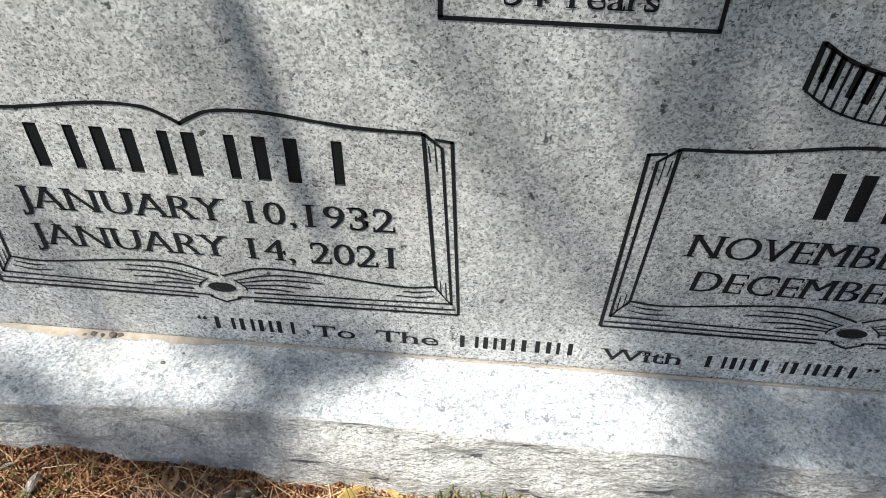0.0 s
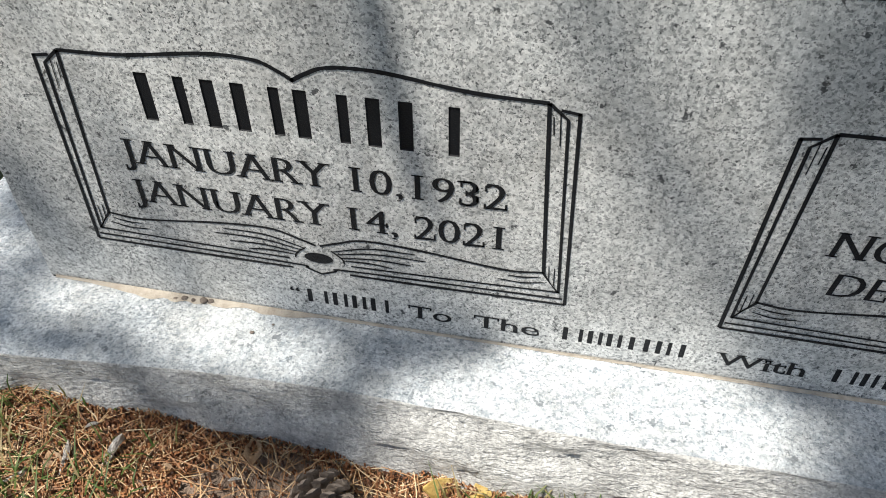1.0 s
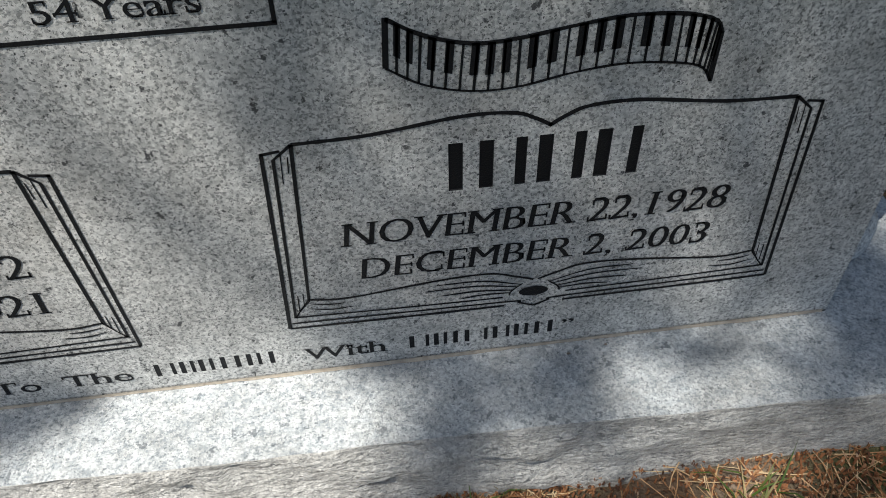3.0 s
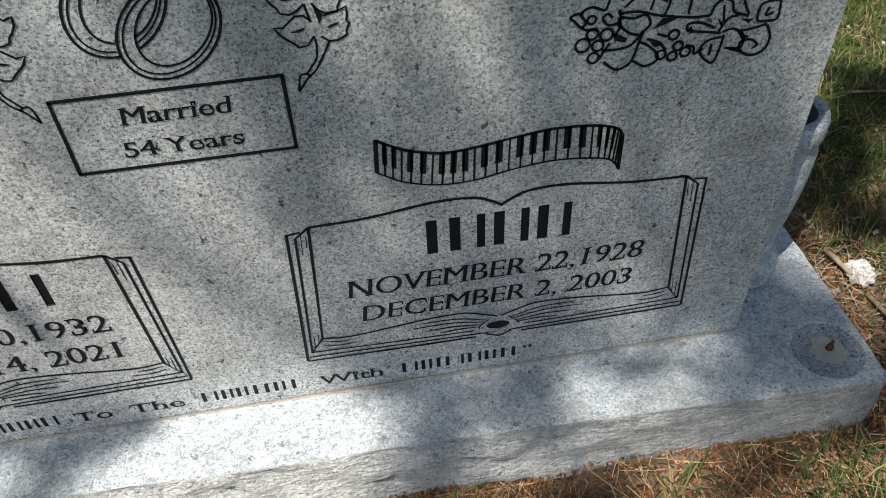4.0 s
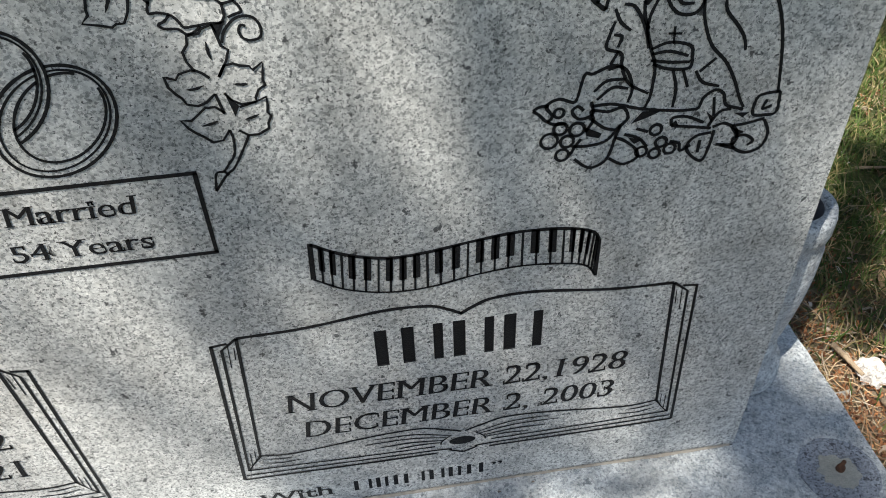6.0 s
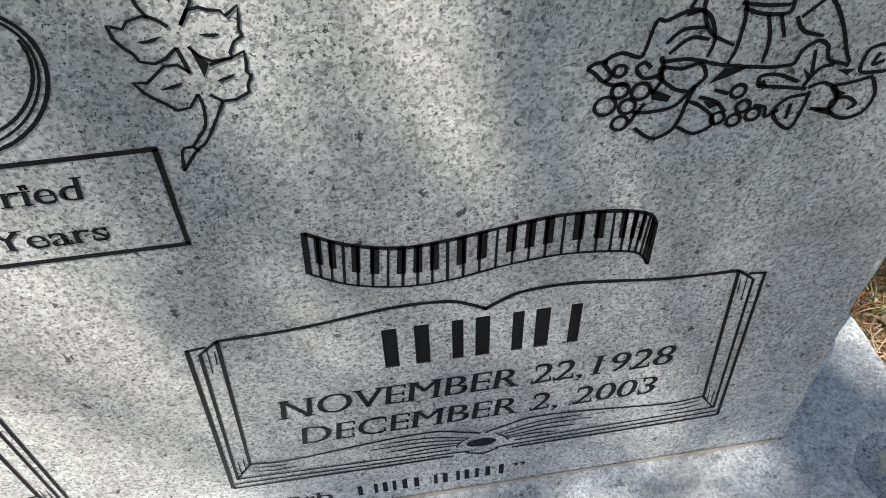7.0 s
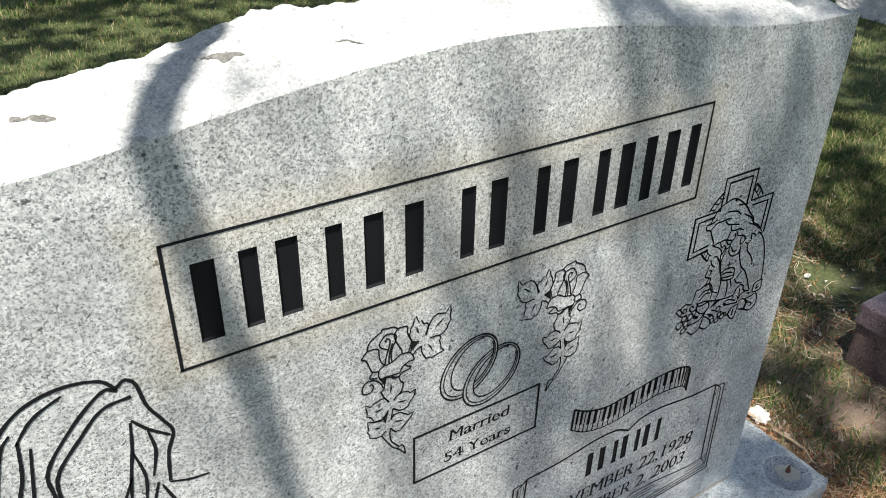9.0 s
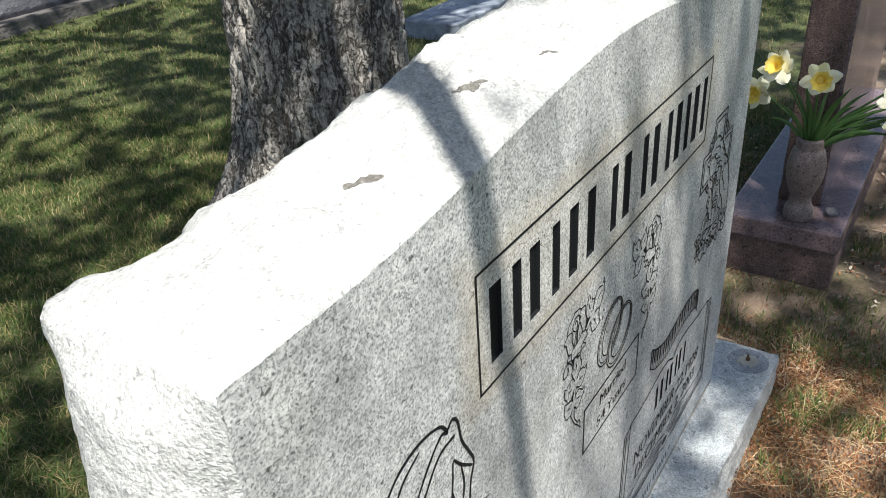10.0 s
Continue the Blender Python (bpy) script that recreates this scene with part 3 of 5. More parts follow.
def stroke_ends(me, wide):
    """Small slabs across the free ends of upright strokes and arms, as a cut roman letter has them."""
    count = collections.Counter(k for p in me.polygons for k in p.edge_keys)
    out = []
    root = list(range(len(me.vertices)))
    for a, b in count:
        low, high = sorted((root[a], root[b]))
        if low != high:
            root = [low if r == high else r for r in root]
    top = {}
    for v in me.vertices:
        top[root[v.index]] = max(top.get(root[v.index], 0.0), v.co.y)
    for p in me.polygons:
        if top[root[p.vertices[0]]] < 0.3:
            continue
        mid = sum((me.vertices[i].co for i in p.vertices), Vector()) / len(p.vertices)
        for k in p.edge_keys:
            if count[k] > 1:
                continue
            a, b = me.vertices[k[0]].co, me.vertices[k[1]].co
            x, y = (a.x + b.x) / 2, (a.y + b.y) / 2
            w, h = abs(a.x - b.x), abs(a.y - b.y)
            if h < 0.01 and 0.02 < w < 0.13:
                if mid.y > y and abs(y) < 0.06:
                    out.append((x - w / 2 - wide, x + w / 2 + wide, y - 0.004, y + 0.032))
                elif mid.y < y and y > 0.42:
                    out.append((x - w / 2 - wide, x + w / 2 + wide, y - 0.032, y + 0.004))
            elif w < 0.01 and 0.015 < h < 0.12:
                s = 1 if mid.x < x else -1
                low, high = (0.1, 0.0) if y > 0.55 else (0.0, 0.11) if y < 0.15 else (0.05, 0.05)
                out.append((min(x - 0.012 * s, x + 0.03 * s), max(x - 0.012 * s, x + 0.03 * s), y - h / 2 - low, y + h / 2 + high))
    return out


def lettering(name, body, x0, x1, z0, z1, bold=0.0012, lean=0.0, thin=-0.023, ends=True):
    """A line of cut text, fitted to its width and capital height (metres above the base)."""
    cu = bpy.data.curves.new(name, "FONT")
    cu.body, cu.shear, cu.resolution_u, cu.offset = body, lean, 3, thin
    ob = new(name + "_curve", cu)
    me = bpy.data.meshes.new_from_object(ob.evaluated_get(bpy.context.evaluated_depsgraph_get()))
    bpy.data.objects.remove(ob)
    xs = [v.co.x for v in me.vertices]
    tall = 0.682 + 2 * thin
    lo, hi = min(xs), max(xs)
    x0, x1 = x0 + bold, x1 - bold

    def place(x, y):
        return Vector((x0 + (x - lo) / (hi - lo) * (x1 - x0), CUT, ZB + z0 + (y + thin) / tall * 0.95 * (z1 - z0)))

    slabs = stroke_ends(me, 0.065 + bold * (hi - lo) / (x1 - x0)) if ends else []
    for v in me.vertices:
        v.co = place(v.co.x, v.co.y)
    bm = bmesh.new()
    for n_copy, dx in enumerate((-bold, -bold / 2, 0.0, bold / 2, bold)):
        k = len(bm.verts)
        bm.from_mesh(me)
        bm.verts.ensure_lookup_table()
        for v in bm.verts[k:]:
            v.co += Vector((dx, -0.00002 * n_copy, 0))
    for n_slab, (a, b, c, d) in enumerate(slabs):
        bm.faces.new([bm.verts.new(place(x, y) + Vector((0, -0.00006 - 0.00002 * (n_slab % 2), 0))) for x, y in ((a, c), (b, c), (b, d), (a, d))])
    # each character becomes a part of its own
    left, groups = set(bm.verts), []
    while left:
        stack, isle = [left.pop()], []
        while stack:
            v = stack.pop()
            isle.append(v)
            for e in v.link_edges:
                o = e.other_vert(v)
                if o in left:
                    left.remove(o)
                    stack.append(o)
        groups.append([min(v.co.x for v in isle), max(v.co.x for v in isle), isle])
    groups.sort(key=lambda g: g[0])
    merged = []
    for g in groups:
        if merged and g[0] < merged[-1][1] - 0.0026:
            merged[-1][1] = max(merged[-1][1], g[1])
            merged[-1][2] += g[2]
        else:
            merged.append(g)
    for _, _, isle in merged:
        one, index = bmesh.new(), {}
        for v in isle:
            index[v] = one.verts.new(v.co)
        for f in {f for v in isle for f in v.link_faces}:
            one.faces.new([index[v] for v in f.verts])
        part(name, one, PAINT, stone)
    bm.free()


lettering("date_character", "JANUARY 10,1932", -0.474, -0.131, 0.173, 0.200)
lettering("date_character", "JANUARY 14, 2021", -0.476, -0.134, 0.128, 0.155)
lettering("date_character", "NOVEMBER 22,1928", 0.123, 0.459, 0.169, 0.196, lean=0.12)
lettering("date_character", "DECEMBER 2, 2003", 0.134, 0.450, 0.127, 0.153, lean=0.12)
lettering("letter", "Married", -0.041, 0.053, 0.427, 0.4445, 0.0006, 0.1, -0.012)
lettering("letter", "54 Years", -0.048, 0.056, 0.393, 0.4095, 0.0006, 0.0, -0.014)
lettering("motto_letter", "“", -0.339, -0.329, 0.0245, 0.0405, 0.0004, ends=False, thin=0.0)
lettering("motto_letter", "To", -0.219, -0.177, 0.0215, 0.039, 0.0007, 0.0, -0.012)
lettering("motto_letter", "The", -0.155, -0.093, 0.0215, 0.039, 0.0007, 0.0, -0.012)
lettering("motto_letter", "With", 0.071, 0.148, 0.0205, 0.038, 0.0007, 0.0, -0.012)
lettering("motto_letter", "”", 0.324, 0.336, 0.0215, 0.0375, 0.0004, ends=False, thin=0.0)

# name panel and wedding panel
bm = bmesh.new()
frame_line(bm, -340, 670, 341, 803, 3.3)
part("name_panel_border", bm, PAINT, stone)
bm = bmesh.new()
frame_line(bm, -92, 381, 100, 457, 3.3)
part("wedding_panel_border", bm, PAINT, stone)


def book(cx):
    """An open book in line work round (cx, 0), in millimetres."""
    bm = bmesh.new()
    for s in (-1, 1):
        def m(pts):
            return [(cx + s * u, z) for u, z in pts]
        line(bm, m([(221, 275), (230, 70)]), 3.2, 0, False)
        line(bm, m([(222, 274), (207, 276)]), 2.6, 0, False)
        line(bm, m([(198, 281), (213, 268), (223, 84), (208, 106)]), 2.8, 0, False)
        line(bm, m([(198, 281), (208, 106)]), 3.0, 0, False)
        line(bm, m([(207, 273), (209, 244)]), 2.0, 0.5, False)
        line(bm, m([(202, 270), (203.5, 254)]), 2.0, 0.5, False)
        line(bm, m([(218, 92), (217, 114)]), 2.0, 0.5, False)
        line(bm, m([(213, 99), (212, 116)]), 2.0, 0.5, False)
        line(bm, m([(198, 281), (140, 283), (70, 292), (30, 291), (12, 284), (-1, 276)]), 3.4)
        line(bm, m([(208, 107), (172, 104), (95, 113), (45, 115), (18, 107), (2, 101)]), 2.4)
        line(bm, m([(223, 85), (130, 82), (30, 80)]), 2.0)
        line(bm, m([(227, 77), (120, 75), (22, 73), (14, 70), (0, 64)]), 2.2)
        line(bm, m([(230, 70), (120, 68.5), (28, 68)]), 3.0, 0.2)
        line(bm, m([(206, 101), (190, 98), (176, 98)]), 1.8, 0.6)
        line(bm, m([(209, 95), (190, 91), (168, 92)]), 1.8, 0.6)
        line(bm, m([(14, 96), (50, 106), (92, 107)]), 2.0, 0.5)
        line(bm, m([(17, 93), (55, 100), (102, 100)]), 2.0, 0.5)
        line(bm, m([(20, 89), (55, 93), (88, 92)]), 2.2, 0.5)
        line(bm, m([(24, 86), (50, 87), (70, 85)]), 2.2, 0.5)
        line(bm, m([(12, 97), (22, 88), (24, 82)]), 1.8, 0.3)
    ob = part("open_book_engraving", bm, PAINT, stone, "engraved outline of an open book")
    bm = bmesh.new()
    fill(bm, [(cx - 1 + 14 * math.cos(a * 0.2618), 85 + 6.5 * math.sin(a * 0.2618)) for a in range(24)])
    part("spine_eye", bm, PAINT, ob)


book(-0.303 * 1000)
book(0.293 * 1000)


def keyboard():
    top = spline([(172, 378), (199, 363), (233, 354), (267, 355.5), (306, 361.5), (345, 365.5), (384, 363), (407, 356), (414, 345)], 24)
    low = spline([(170, 339), (196, 323), (230, 314), (266, 314), (305, 321.5), (345, 325.5), (385, 322), (405, 316), (414, 303)], 24)

    def at(s, v):
        k = min(int(s * (len(top) - 1)), len(top) - 2)
        r = s * (len(top) - 1) - k
        p = top[k].lerp(top[k + 1], r).lerp(low[k].lerp(low[k + 1], r), v)
        return (p.x, p.y)

    bm = bmesh.new()
    line(bm, [at(i / 60, 0.03) for i in range(61)], 3.2, 0, False)
    line(bm, [at(i / 60, 1.0) for i in range(61)], 2.0, 0, False)
    line(bm, [at(0, 0), at(0, 1)], 4.0, 0, False)
    line(bm, [at(1, 0), at(1, 1)], 3.0, 0, False)
    ob = part("piano_keyboard_engraving", bm, PAINT, stone, "engraved wavy strip of piano keys")
    keys = 27
    for i in range(1, keys):
        bm = bmesh.new()
        line(bm, [at(i / keys, 0.05), at(i / keys, 1)], 2.0, 0, False)
        part("key_gap", bm, PAINT, ob)
        if i % 7 not in (3, 6):
            bm = bmesh.new()
            h = 0.3 / keys
            o = 0.12 / keys * ((i % 7 in (2, 5)) - (i % 7 in (0, 4)))
            edge = [at(i / keys + o + h * (2 * k / 4 - 1), 0.02) for k in range(5)] + [at(i / keys + o + h * (1 - 2 * k / 4), 0.67) for k in range(5)]
            fill(bm, edge)
            part("black_key", bm, PAINT, ob)


keyboard()


def rose(mirror):
    def m(pts):
        return [((8 - x) if mirror else x, z) for x, z in pts]

    bm = bmesh.new()
    w = 1.9
    line(bm, m([(140, 633), (145, 631), (153, 626), (157, 620), (158, 614)]), w)
    line(bm, m([(140, 633), (139, 636), (132, 635), (125, 634), (120, 630)]), w)
    line(bm, m([(120, 630), (114, 630), (108, 628), (108, 620), (105, 612), (103, 606), (105, 598), (107, 592)]), w)
    line(bm, m([(120, 630), (124, 624), (123, 615), (119, 606), (116, 600), (115, 594)]), w)
    line(bm, m([(158, 614), (163, 609), (165, 605), (160, 602), (157, 594), (155, 588), (152, 583), (145, 581)]), w)
    line(bm, m([(158, 614), (153, 614), (147, 613), (144, 610), (144, 604), (143, 597), (140, 590), (137, 587)]), w)
    line(bm, m([(137, 587), (135, 598), (132, 607), (130, 615), (131, 620), (134, 621), (136, 619), (134, 618)]), w)
    line(bm, m([(141, 621), (137, 626), (131, 627), (126, 625), (122, 621), (123, 615), (127, 607), (129, 597), (128, 587)]), w)
    line(bm, m([(141, 621), (143, 617), (141, 612), (137, 609), (132, 606)]), w)
    line(bm, m([(127, 613), (131, 600), (132, 587)]), w)
    line(bm, m([(145, 581), (141, 585), (134, 586), (126, 588), (118, 593), (112, 593), (105, 591), (101, 585), (100, 579), (105, 579), (112, 577), (116, 573), (119, 568), (125, 568), (135, 569), (142, 569), (145, 573), (145, 579), (145, 581)]), w)
    line(bm, m([(112, 577), (108, 573), (104, 571), (107, 568), (115, 567), (120, 563), (126, 565), (129, 568)]), w)
    line(bm, m([(152, 583), (155, 579), (156, 575), (153, 574), (147, 572)]), w)
    line(bm, m([(140, 555), (143, 563), (150, 570), (157, 572), (163, 570), (166, 564), (165, 557), (159, 555), (154, 557), (152, 562), (154, 566), (157, 565)]), w)
    line(bm, m([(90, 594), (97, 591), (102, 585)]), w)
    line(bm, m([(144, 484), (137, 471), (129, 458), (122, 452), (112, 439)]), w)
    line(bm, m([(132, 490), (133, 481), (131, 469), (126, 462), (121, 456), (115, 454), (112, 439)]), w)
    line(bm, m([(121, 456), (124, 452)]), w)
    line(bm, m([(128, 519), (131, 503)]), w)
    line(bm, m([(102, 606), (105, 612), (106, 616), (104, 619), (104, 623), (101, 627), (100, 632), (97, 638), (93, 628), (90, 630), (87, 624), (83, 624), (81, 621), (82, 615), (85, 608)]), w, 0, False)
    line(bm, m([(84, 608), (80, 620), (75, 628), (69, 631), (58, 628), (55, 632), (52, 637), (51, 629), (52, 622), (51, 617), (56, 609), (55, 607), (61, 602), (66, 600), (72, 601), (79, 601)]), w, 0, False)
    line(bm, m([(66, 600), (64, 596), (66, 593), (64, 585), (64, 581), (59, 576), (69, 574), (76, 572), (79, 574), (84, 574), (88, 581), (90, 588), (90, 594)]), w, 0, False)
    line(bm, m([(133, 531), (136, 536), (140, 542), (143, 550), (139, 553), (138, 559), (136, 568), (129, 566), (127, 563), (119, 562), (118, 556), (114, 551), (115, 544), (118, 538), (123, 535), (127, 531)]), w, 0, False)
    line(bm, m([(133, 531), (138, 539), (144, 540), (148, 538), (154, 537), (156, 534), (163, 539), (162, 532), (161, 526), (162, 522), (157, 519), (154, 513), (154, 510), (144, 509), (138, 513), (134, 519)]), w, 0, False)
    line(bm, m([(119, 537), (116, 538), (108, 536), (105, 532), (100, 534), (98, 535), (99, 527), (103, 521), (106, 518), (108, 513), (115, 511), (121, 513), (128, 519)]), w, 0, False)
    line(bm, m([(142, 507), (154, 510), (161, 513), (161, 506), (160, 501), (162, 498), (159, 492), (159, 488), (151, 484), (144, 484), (138, 489)]), w, 0, False)
    line(bm, m([(131, 504), (126, 509), (119, 509), (113, 504), (108, 500), (101, 501), (105, 494), (109, 490), (114, 486), (119, 481), (126, 482), (132, 490)]), w, 0, False)
    line(bm, m([(96, 623), (95, 617), (93, 614)]), 2.2, 0.8)
    line(bm, m([(72, 613), (66, 618), (60, 622)]), 2.2, 0.8)
    line(bm, m([(81, 593), (78, 588), (75, 582)]), 2.2, 0.8)
    line(bm, m([(130, 557), (130, 550), (131, 544)]), 2.2, 0.8)
    line(bm, m([(151, 524), (147, 524), (141, 525)]), 2.2, 0.8)
    line(bm, m([(122, 526), (116, 524), (110, 524)]), 2.2, 0.8)
    line(bm, m([(154, 500), (149, 498), (144, 497)]), 2.2, 0.8)
    line(bm, m([(126, 498), (120, 496), (114, 495)]), 2.2, 0.8)
    fill(bm, m([(145, 570), (135, 568), (139, 559)]))
    fill(bm, m([(102, 606), (92, 602), (105, 591)]))
    fill(bm, m([(134, 519), (142, 508), (138, 500)]))
    part("rose_engraving", bm, PAINT, stone, "engraved rose with leaves on its stem")


rose(False)
rose(True)


def rings():
    """Two linked bands, each passing over the other once."""
    shapes = ((-14.5, 534.5, 50), (20, 508.5, 44))

    def inside(p, shape, rx, rz, ox=0.0, oz=0.0):
        cx, cz, rot = shape
        c, s = math.cos(radians(rot)), math.sin(radians(rot))
        u, v = p[0] - cx - ox, p[1] - cz - oz
        return ((c * u + s * v) / rx) ** 2 + ((c * v - s * u) / rz) ** 2 < 1

    for n_ring, (cx, cz, rot) in enumerate(shapes):
        other = shapes[1 - n_ring]
        bm = bmesh.new()
        for ox, oz, rx, rz, turn, w, a0, a1 in ((0, 0, 48, 35.5, 0, 2.4, 0, 360), (0.5, 0.8, 44, 31, 0, 1.6, 0, 360), (4.5, 3, 38, 26, 4, 2.0, 15, 340)):
            c, s = math.cos(radians(rot + turn)), math.sin(radians(rot + turn))
            run = []
            for i in range(97):
                a = radians(a0 + (a1 - a0) * i / 96)
                u, v = rx * math.cos(a), rz * math.sin(a)
                p = (cx + ox + c * u - s * v, cz + oz + s * u + c * v)
                band = inside(p, other, 48, 35.5) and not inside(p, other, 38, 26, 4.5, 3)
                over = (p[1] > 520) if n_ring == 1 else (p[1] < 520)
                if band and over:
                    if len(run) > 2:
                        line(bm, run, w, 0, False)
                    run = []
                else:
                    run.append(p)
            if len(run) > 2:
                line(bm, run, w, 0, False)
        part("wedding_ring_engraving", bm, PAINT, stone, "engraved wedding ring")


rings()


def cross_emblem():
    bm = bmesh.new()
    line(bm, [(392, 573), (351, 569), (351, 634), (400, 634), (400, 683), (465, 683), (465, 633), (513, 633), (513, 568), (506, 567)], 4.4, 0, False)
    line(bm, [(390, 581), (360, 578), (360, 625), (392, 626)], 3.8, 0, False)
    line(bm, [(409, 645), (409, 674), (456, 674), (456, 628)], 3.8, 0, False)
    line(bm, [(470, 624), (504, 624), (504, 576)], 3.8, 0, False)
    ob = part("cross_engraving", bm, PAINT, stone, "engraved cross with a grapevine below")
    for a0, a1 in ((28, 56), (118, 150), (212, 236)):
        bm = bmesh.new()
        oval(bm, 432, 606, 64, 64, 0, 3.2, a0, a1, 10)
        oval(bm, 432, 606, 55, 55, 0, 1.8, a0 + 2, a1, 10)
        for k in range(3):
            a = radians(a0 + (a1 - a0) * (k + 0.7) / 3.4)
            line(bm, [(432 + 55 * math.cos(a), 606 + 55 * math.sin(a)), (432 + 64 * math.cos(a + 0.08), 606 + 64 * math.sin(a + 0.08))], 2.2, 0, False)
        part("halo", bm, PAINT, ob)
    # a plain draped shape in front of the cross
    bm = bmesh.new()
    w = 2.7
    line(bm, [(388, 625), (385, 617), (378, 616), (379, 609), (388, 605), (393, 596), (400, 583), (401, 577), (414, 570)], w, 0.2)
    line(bm, [(388, 625), (397, 637), (409, 643), (425, 646), (439, 640), (450, 632), (459, 624), (468, 613), (480, 600), (484, 591), (496, 584), (508, 570)], w, 0.2)
    line(bm, [(428, 644), (433, 640)], w, 0.2)
    line(bm, [(438, 633), (446, 631), (453, 631)], w, 0.2)
    line(bm, [(418, 627), (430, 625), (440, 622), (448, 615)], w, 0.2)
    line(bm, [(380, 617), (390, 617), (399, 621)], w, 0.2)
    line(bm, [(388, 605), (399, 614), (409, 614), (420, 615), (430, 613)], w, 0.2)
    line(bm, [(417, 613), (425, 605), (436, 602), (451, 598)], w, 0.2)
    line(bm, [(456, 614), (464, 609), (473, 604), (480, 596), (482, 590), (471, 595)], w, 0.2)
    line(bm, [(483, 589), (493, 583), (502, 576)], w, 0.2)
    line(bm, [(433, 603), (435, 593), (445, 590), (453, 590), (464, 585)], w, 0.2)
    line(bm, [(450, 588), (453, 579), (464, 576), (471, 571), (471, 564), (464, 561), (462, 570), (467, 575)], w, 0.2)
    line(bm, [(474, 561), (482, 557), (487, 562), (486, 572), (492, 570), (497, 566), (502, 571)], w, 0.2)
    line(bm, [(435, 593), (432, 584), (431, 578), (443, 574), (448, 580), (445, 585)], w, 0.2)
    line(bm, [(401, 577), (416, 579), (427, 579), (435, 569), (443, 571)], w, 0.2)
    line(bm, [(414, 570), (422, 563), (425, 555), (430, 562), (438, 563), (442, 573)], w, 0.2)
    line(bm, [(416, 578), (422, 568), (427, 570), (431, 563)], w, 0.2)
    line(bm, [(502, 571), (515, 558), (525, 539), (532, 517), (537, 492), (540, 473)], w, 0.2)
    line(bm, [(466, 556), (469, 539), (478, 519), (492, 504), (502, 488), (510, 471), (515, 463)], w, 0.2)
    line(bm, [(482, 557), (484, 545), (495, 532), (502, 522), (505, 512)], w, 0.2)
    line(bm, [(434, 561), (429, 547), (428, 536), (433, 520), (438, 505), (438, 483), (435, 472)], w, 0.2)
    line(bm, [(441, 566), (440, 556), (448, 546), (459, 544), (465, 549), (466, 558)], w, 0.2)
    line(bm, [(444, 562), (450, 553), (459, 552)], w, 0.2)
    line(bm, [(433, 520), (446, 524), (462, 520), (465, 511), (464, 502), (448, 503), (436, 508)], w, 0.2)
    line(bm, [(434, 516), (447, 517), (462, 512)], w, 0.2)
    line(bm, [(434, 511), (450, 508), (464, 507)], w, 0.2)
    line(bm, [(452, 502), (457, 486), (457, 470)], w, 0.2)
    line(bm, [(460, 501), (466, 486)], w, 0.2)
    line(bm, [(470, 499), (477, 489), (491, 484)], w, 0.2)
    line(bm, [(473, 498), (484, 508)], w, 0.2)
    line(bm, [(409, 556), (417, 553), (426, 538), (431, 521)], w, 0.2)
    line(bm, [(403, 553), (408, 543), (416, 536)], w, 0.2)
    line(bm, [(423, 557), (425, 545), (429, 536)], w, 0.2)
    line(bm, [(404, 544), (401, 534), (400, 524), (411, 519), (413, 508), (420, 494), (436, 484)], w, 0.2)
    line(bm, [(404, 534), (410, 532), (408, 524)], w, 0.2)
    line(bm, [(404, 511), (409, 521)], w, 0.2)
    line(bm, [(382, 486), (386, 505), (392, 505), (406, 510), (417, 505), (423, 490), (421, 478)], w, 0.2)
    line(bm, [(394, 490), (403, 498), (417, 498)], w, 0.2)
    line(bm, [(397, 483), (408, 492), (420, 490)], w, 0.2)
    line(bm, [(403, 507), (411, 509)], w, 0.2)
    line(bm, [(448, 536), (449, 523)], 1.9, 0, False)
    line(bm, [(444, 531), (454, 530)], 1.9, 0, False)
    part("draped_shape", bm, PAINT, ob)
    bm = bmesh.new()
    line(bm, [(349, 479), (354, 475), (360, 469), (364, 473), (359, 482), (368, 487), (379, 483), (382, 486)], w)
    line(bm, [(349, 479), (354, 482), (361, 482)], w)
    line(bm, [(393, 482), (395, 471), (385, 468), (379, 475), (383, 479), (388, 475)], w)
    line(bm, [(360, 469), (365, 466), (375, 465)], w)
    line(bm, [(384, 432), (393, 424), (400, 422), (409, 427), (413, 437), (415, 448), (418, 458)], w)
    line(bm, [(381, 444), (394, 443), (408, 446), (418, 459)], w)
    line(bm, [(412, 429), (424, 422), (435, 427), (433, 435), (423, 444), (415, 448)], w)
    line(bm, [(391, 456), (396, 466), (394, 474), (407, 472), (418, 474), (423, 465), (418, 458)], w)
    line(bm, [(393, 468), (405, 458), (414, 455)], w)
    line(bm, [(380, 436), (384, 444), (388, 450)], w)
    line(bm, [(422, 450), (434, 445), (442, 436)], w)
    line(bm, [(431, 454), (441, 450)], w)
    line(bm, [(394, 478), (410, 478), (430, 472), (450, 468), (464, 466), (473, 466)], w)
    line(bm, [(459, 453), (477, 450), (492, 447)], w)
    line(bm, [(473, 466), (478, 467), (481, 476), (489, 481), (496, 477), (500, 467), (510, 463), (515, 461)], w)
    line(bm, [(495, 445), (494, 432), (490, 417), (479, 424), (475, 433), (481, 441), (493, 443)], w)
    line(bm, [(499, 431), (514, 430), (514, 442), (503, 450), (493, 448)], w)
    line(bm, [(489, 449), (496, 461), (505, 463)], w)
    line(bm, [(485, 437), (485, 425)], w)
    line(bm, [(489, 475), (492, 458)], w)
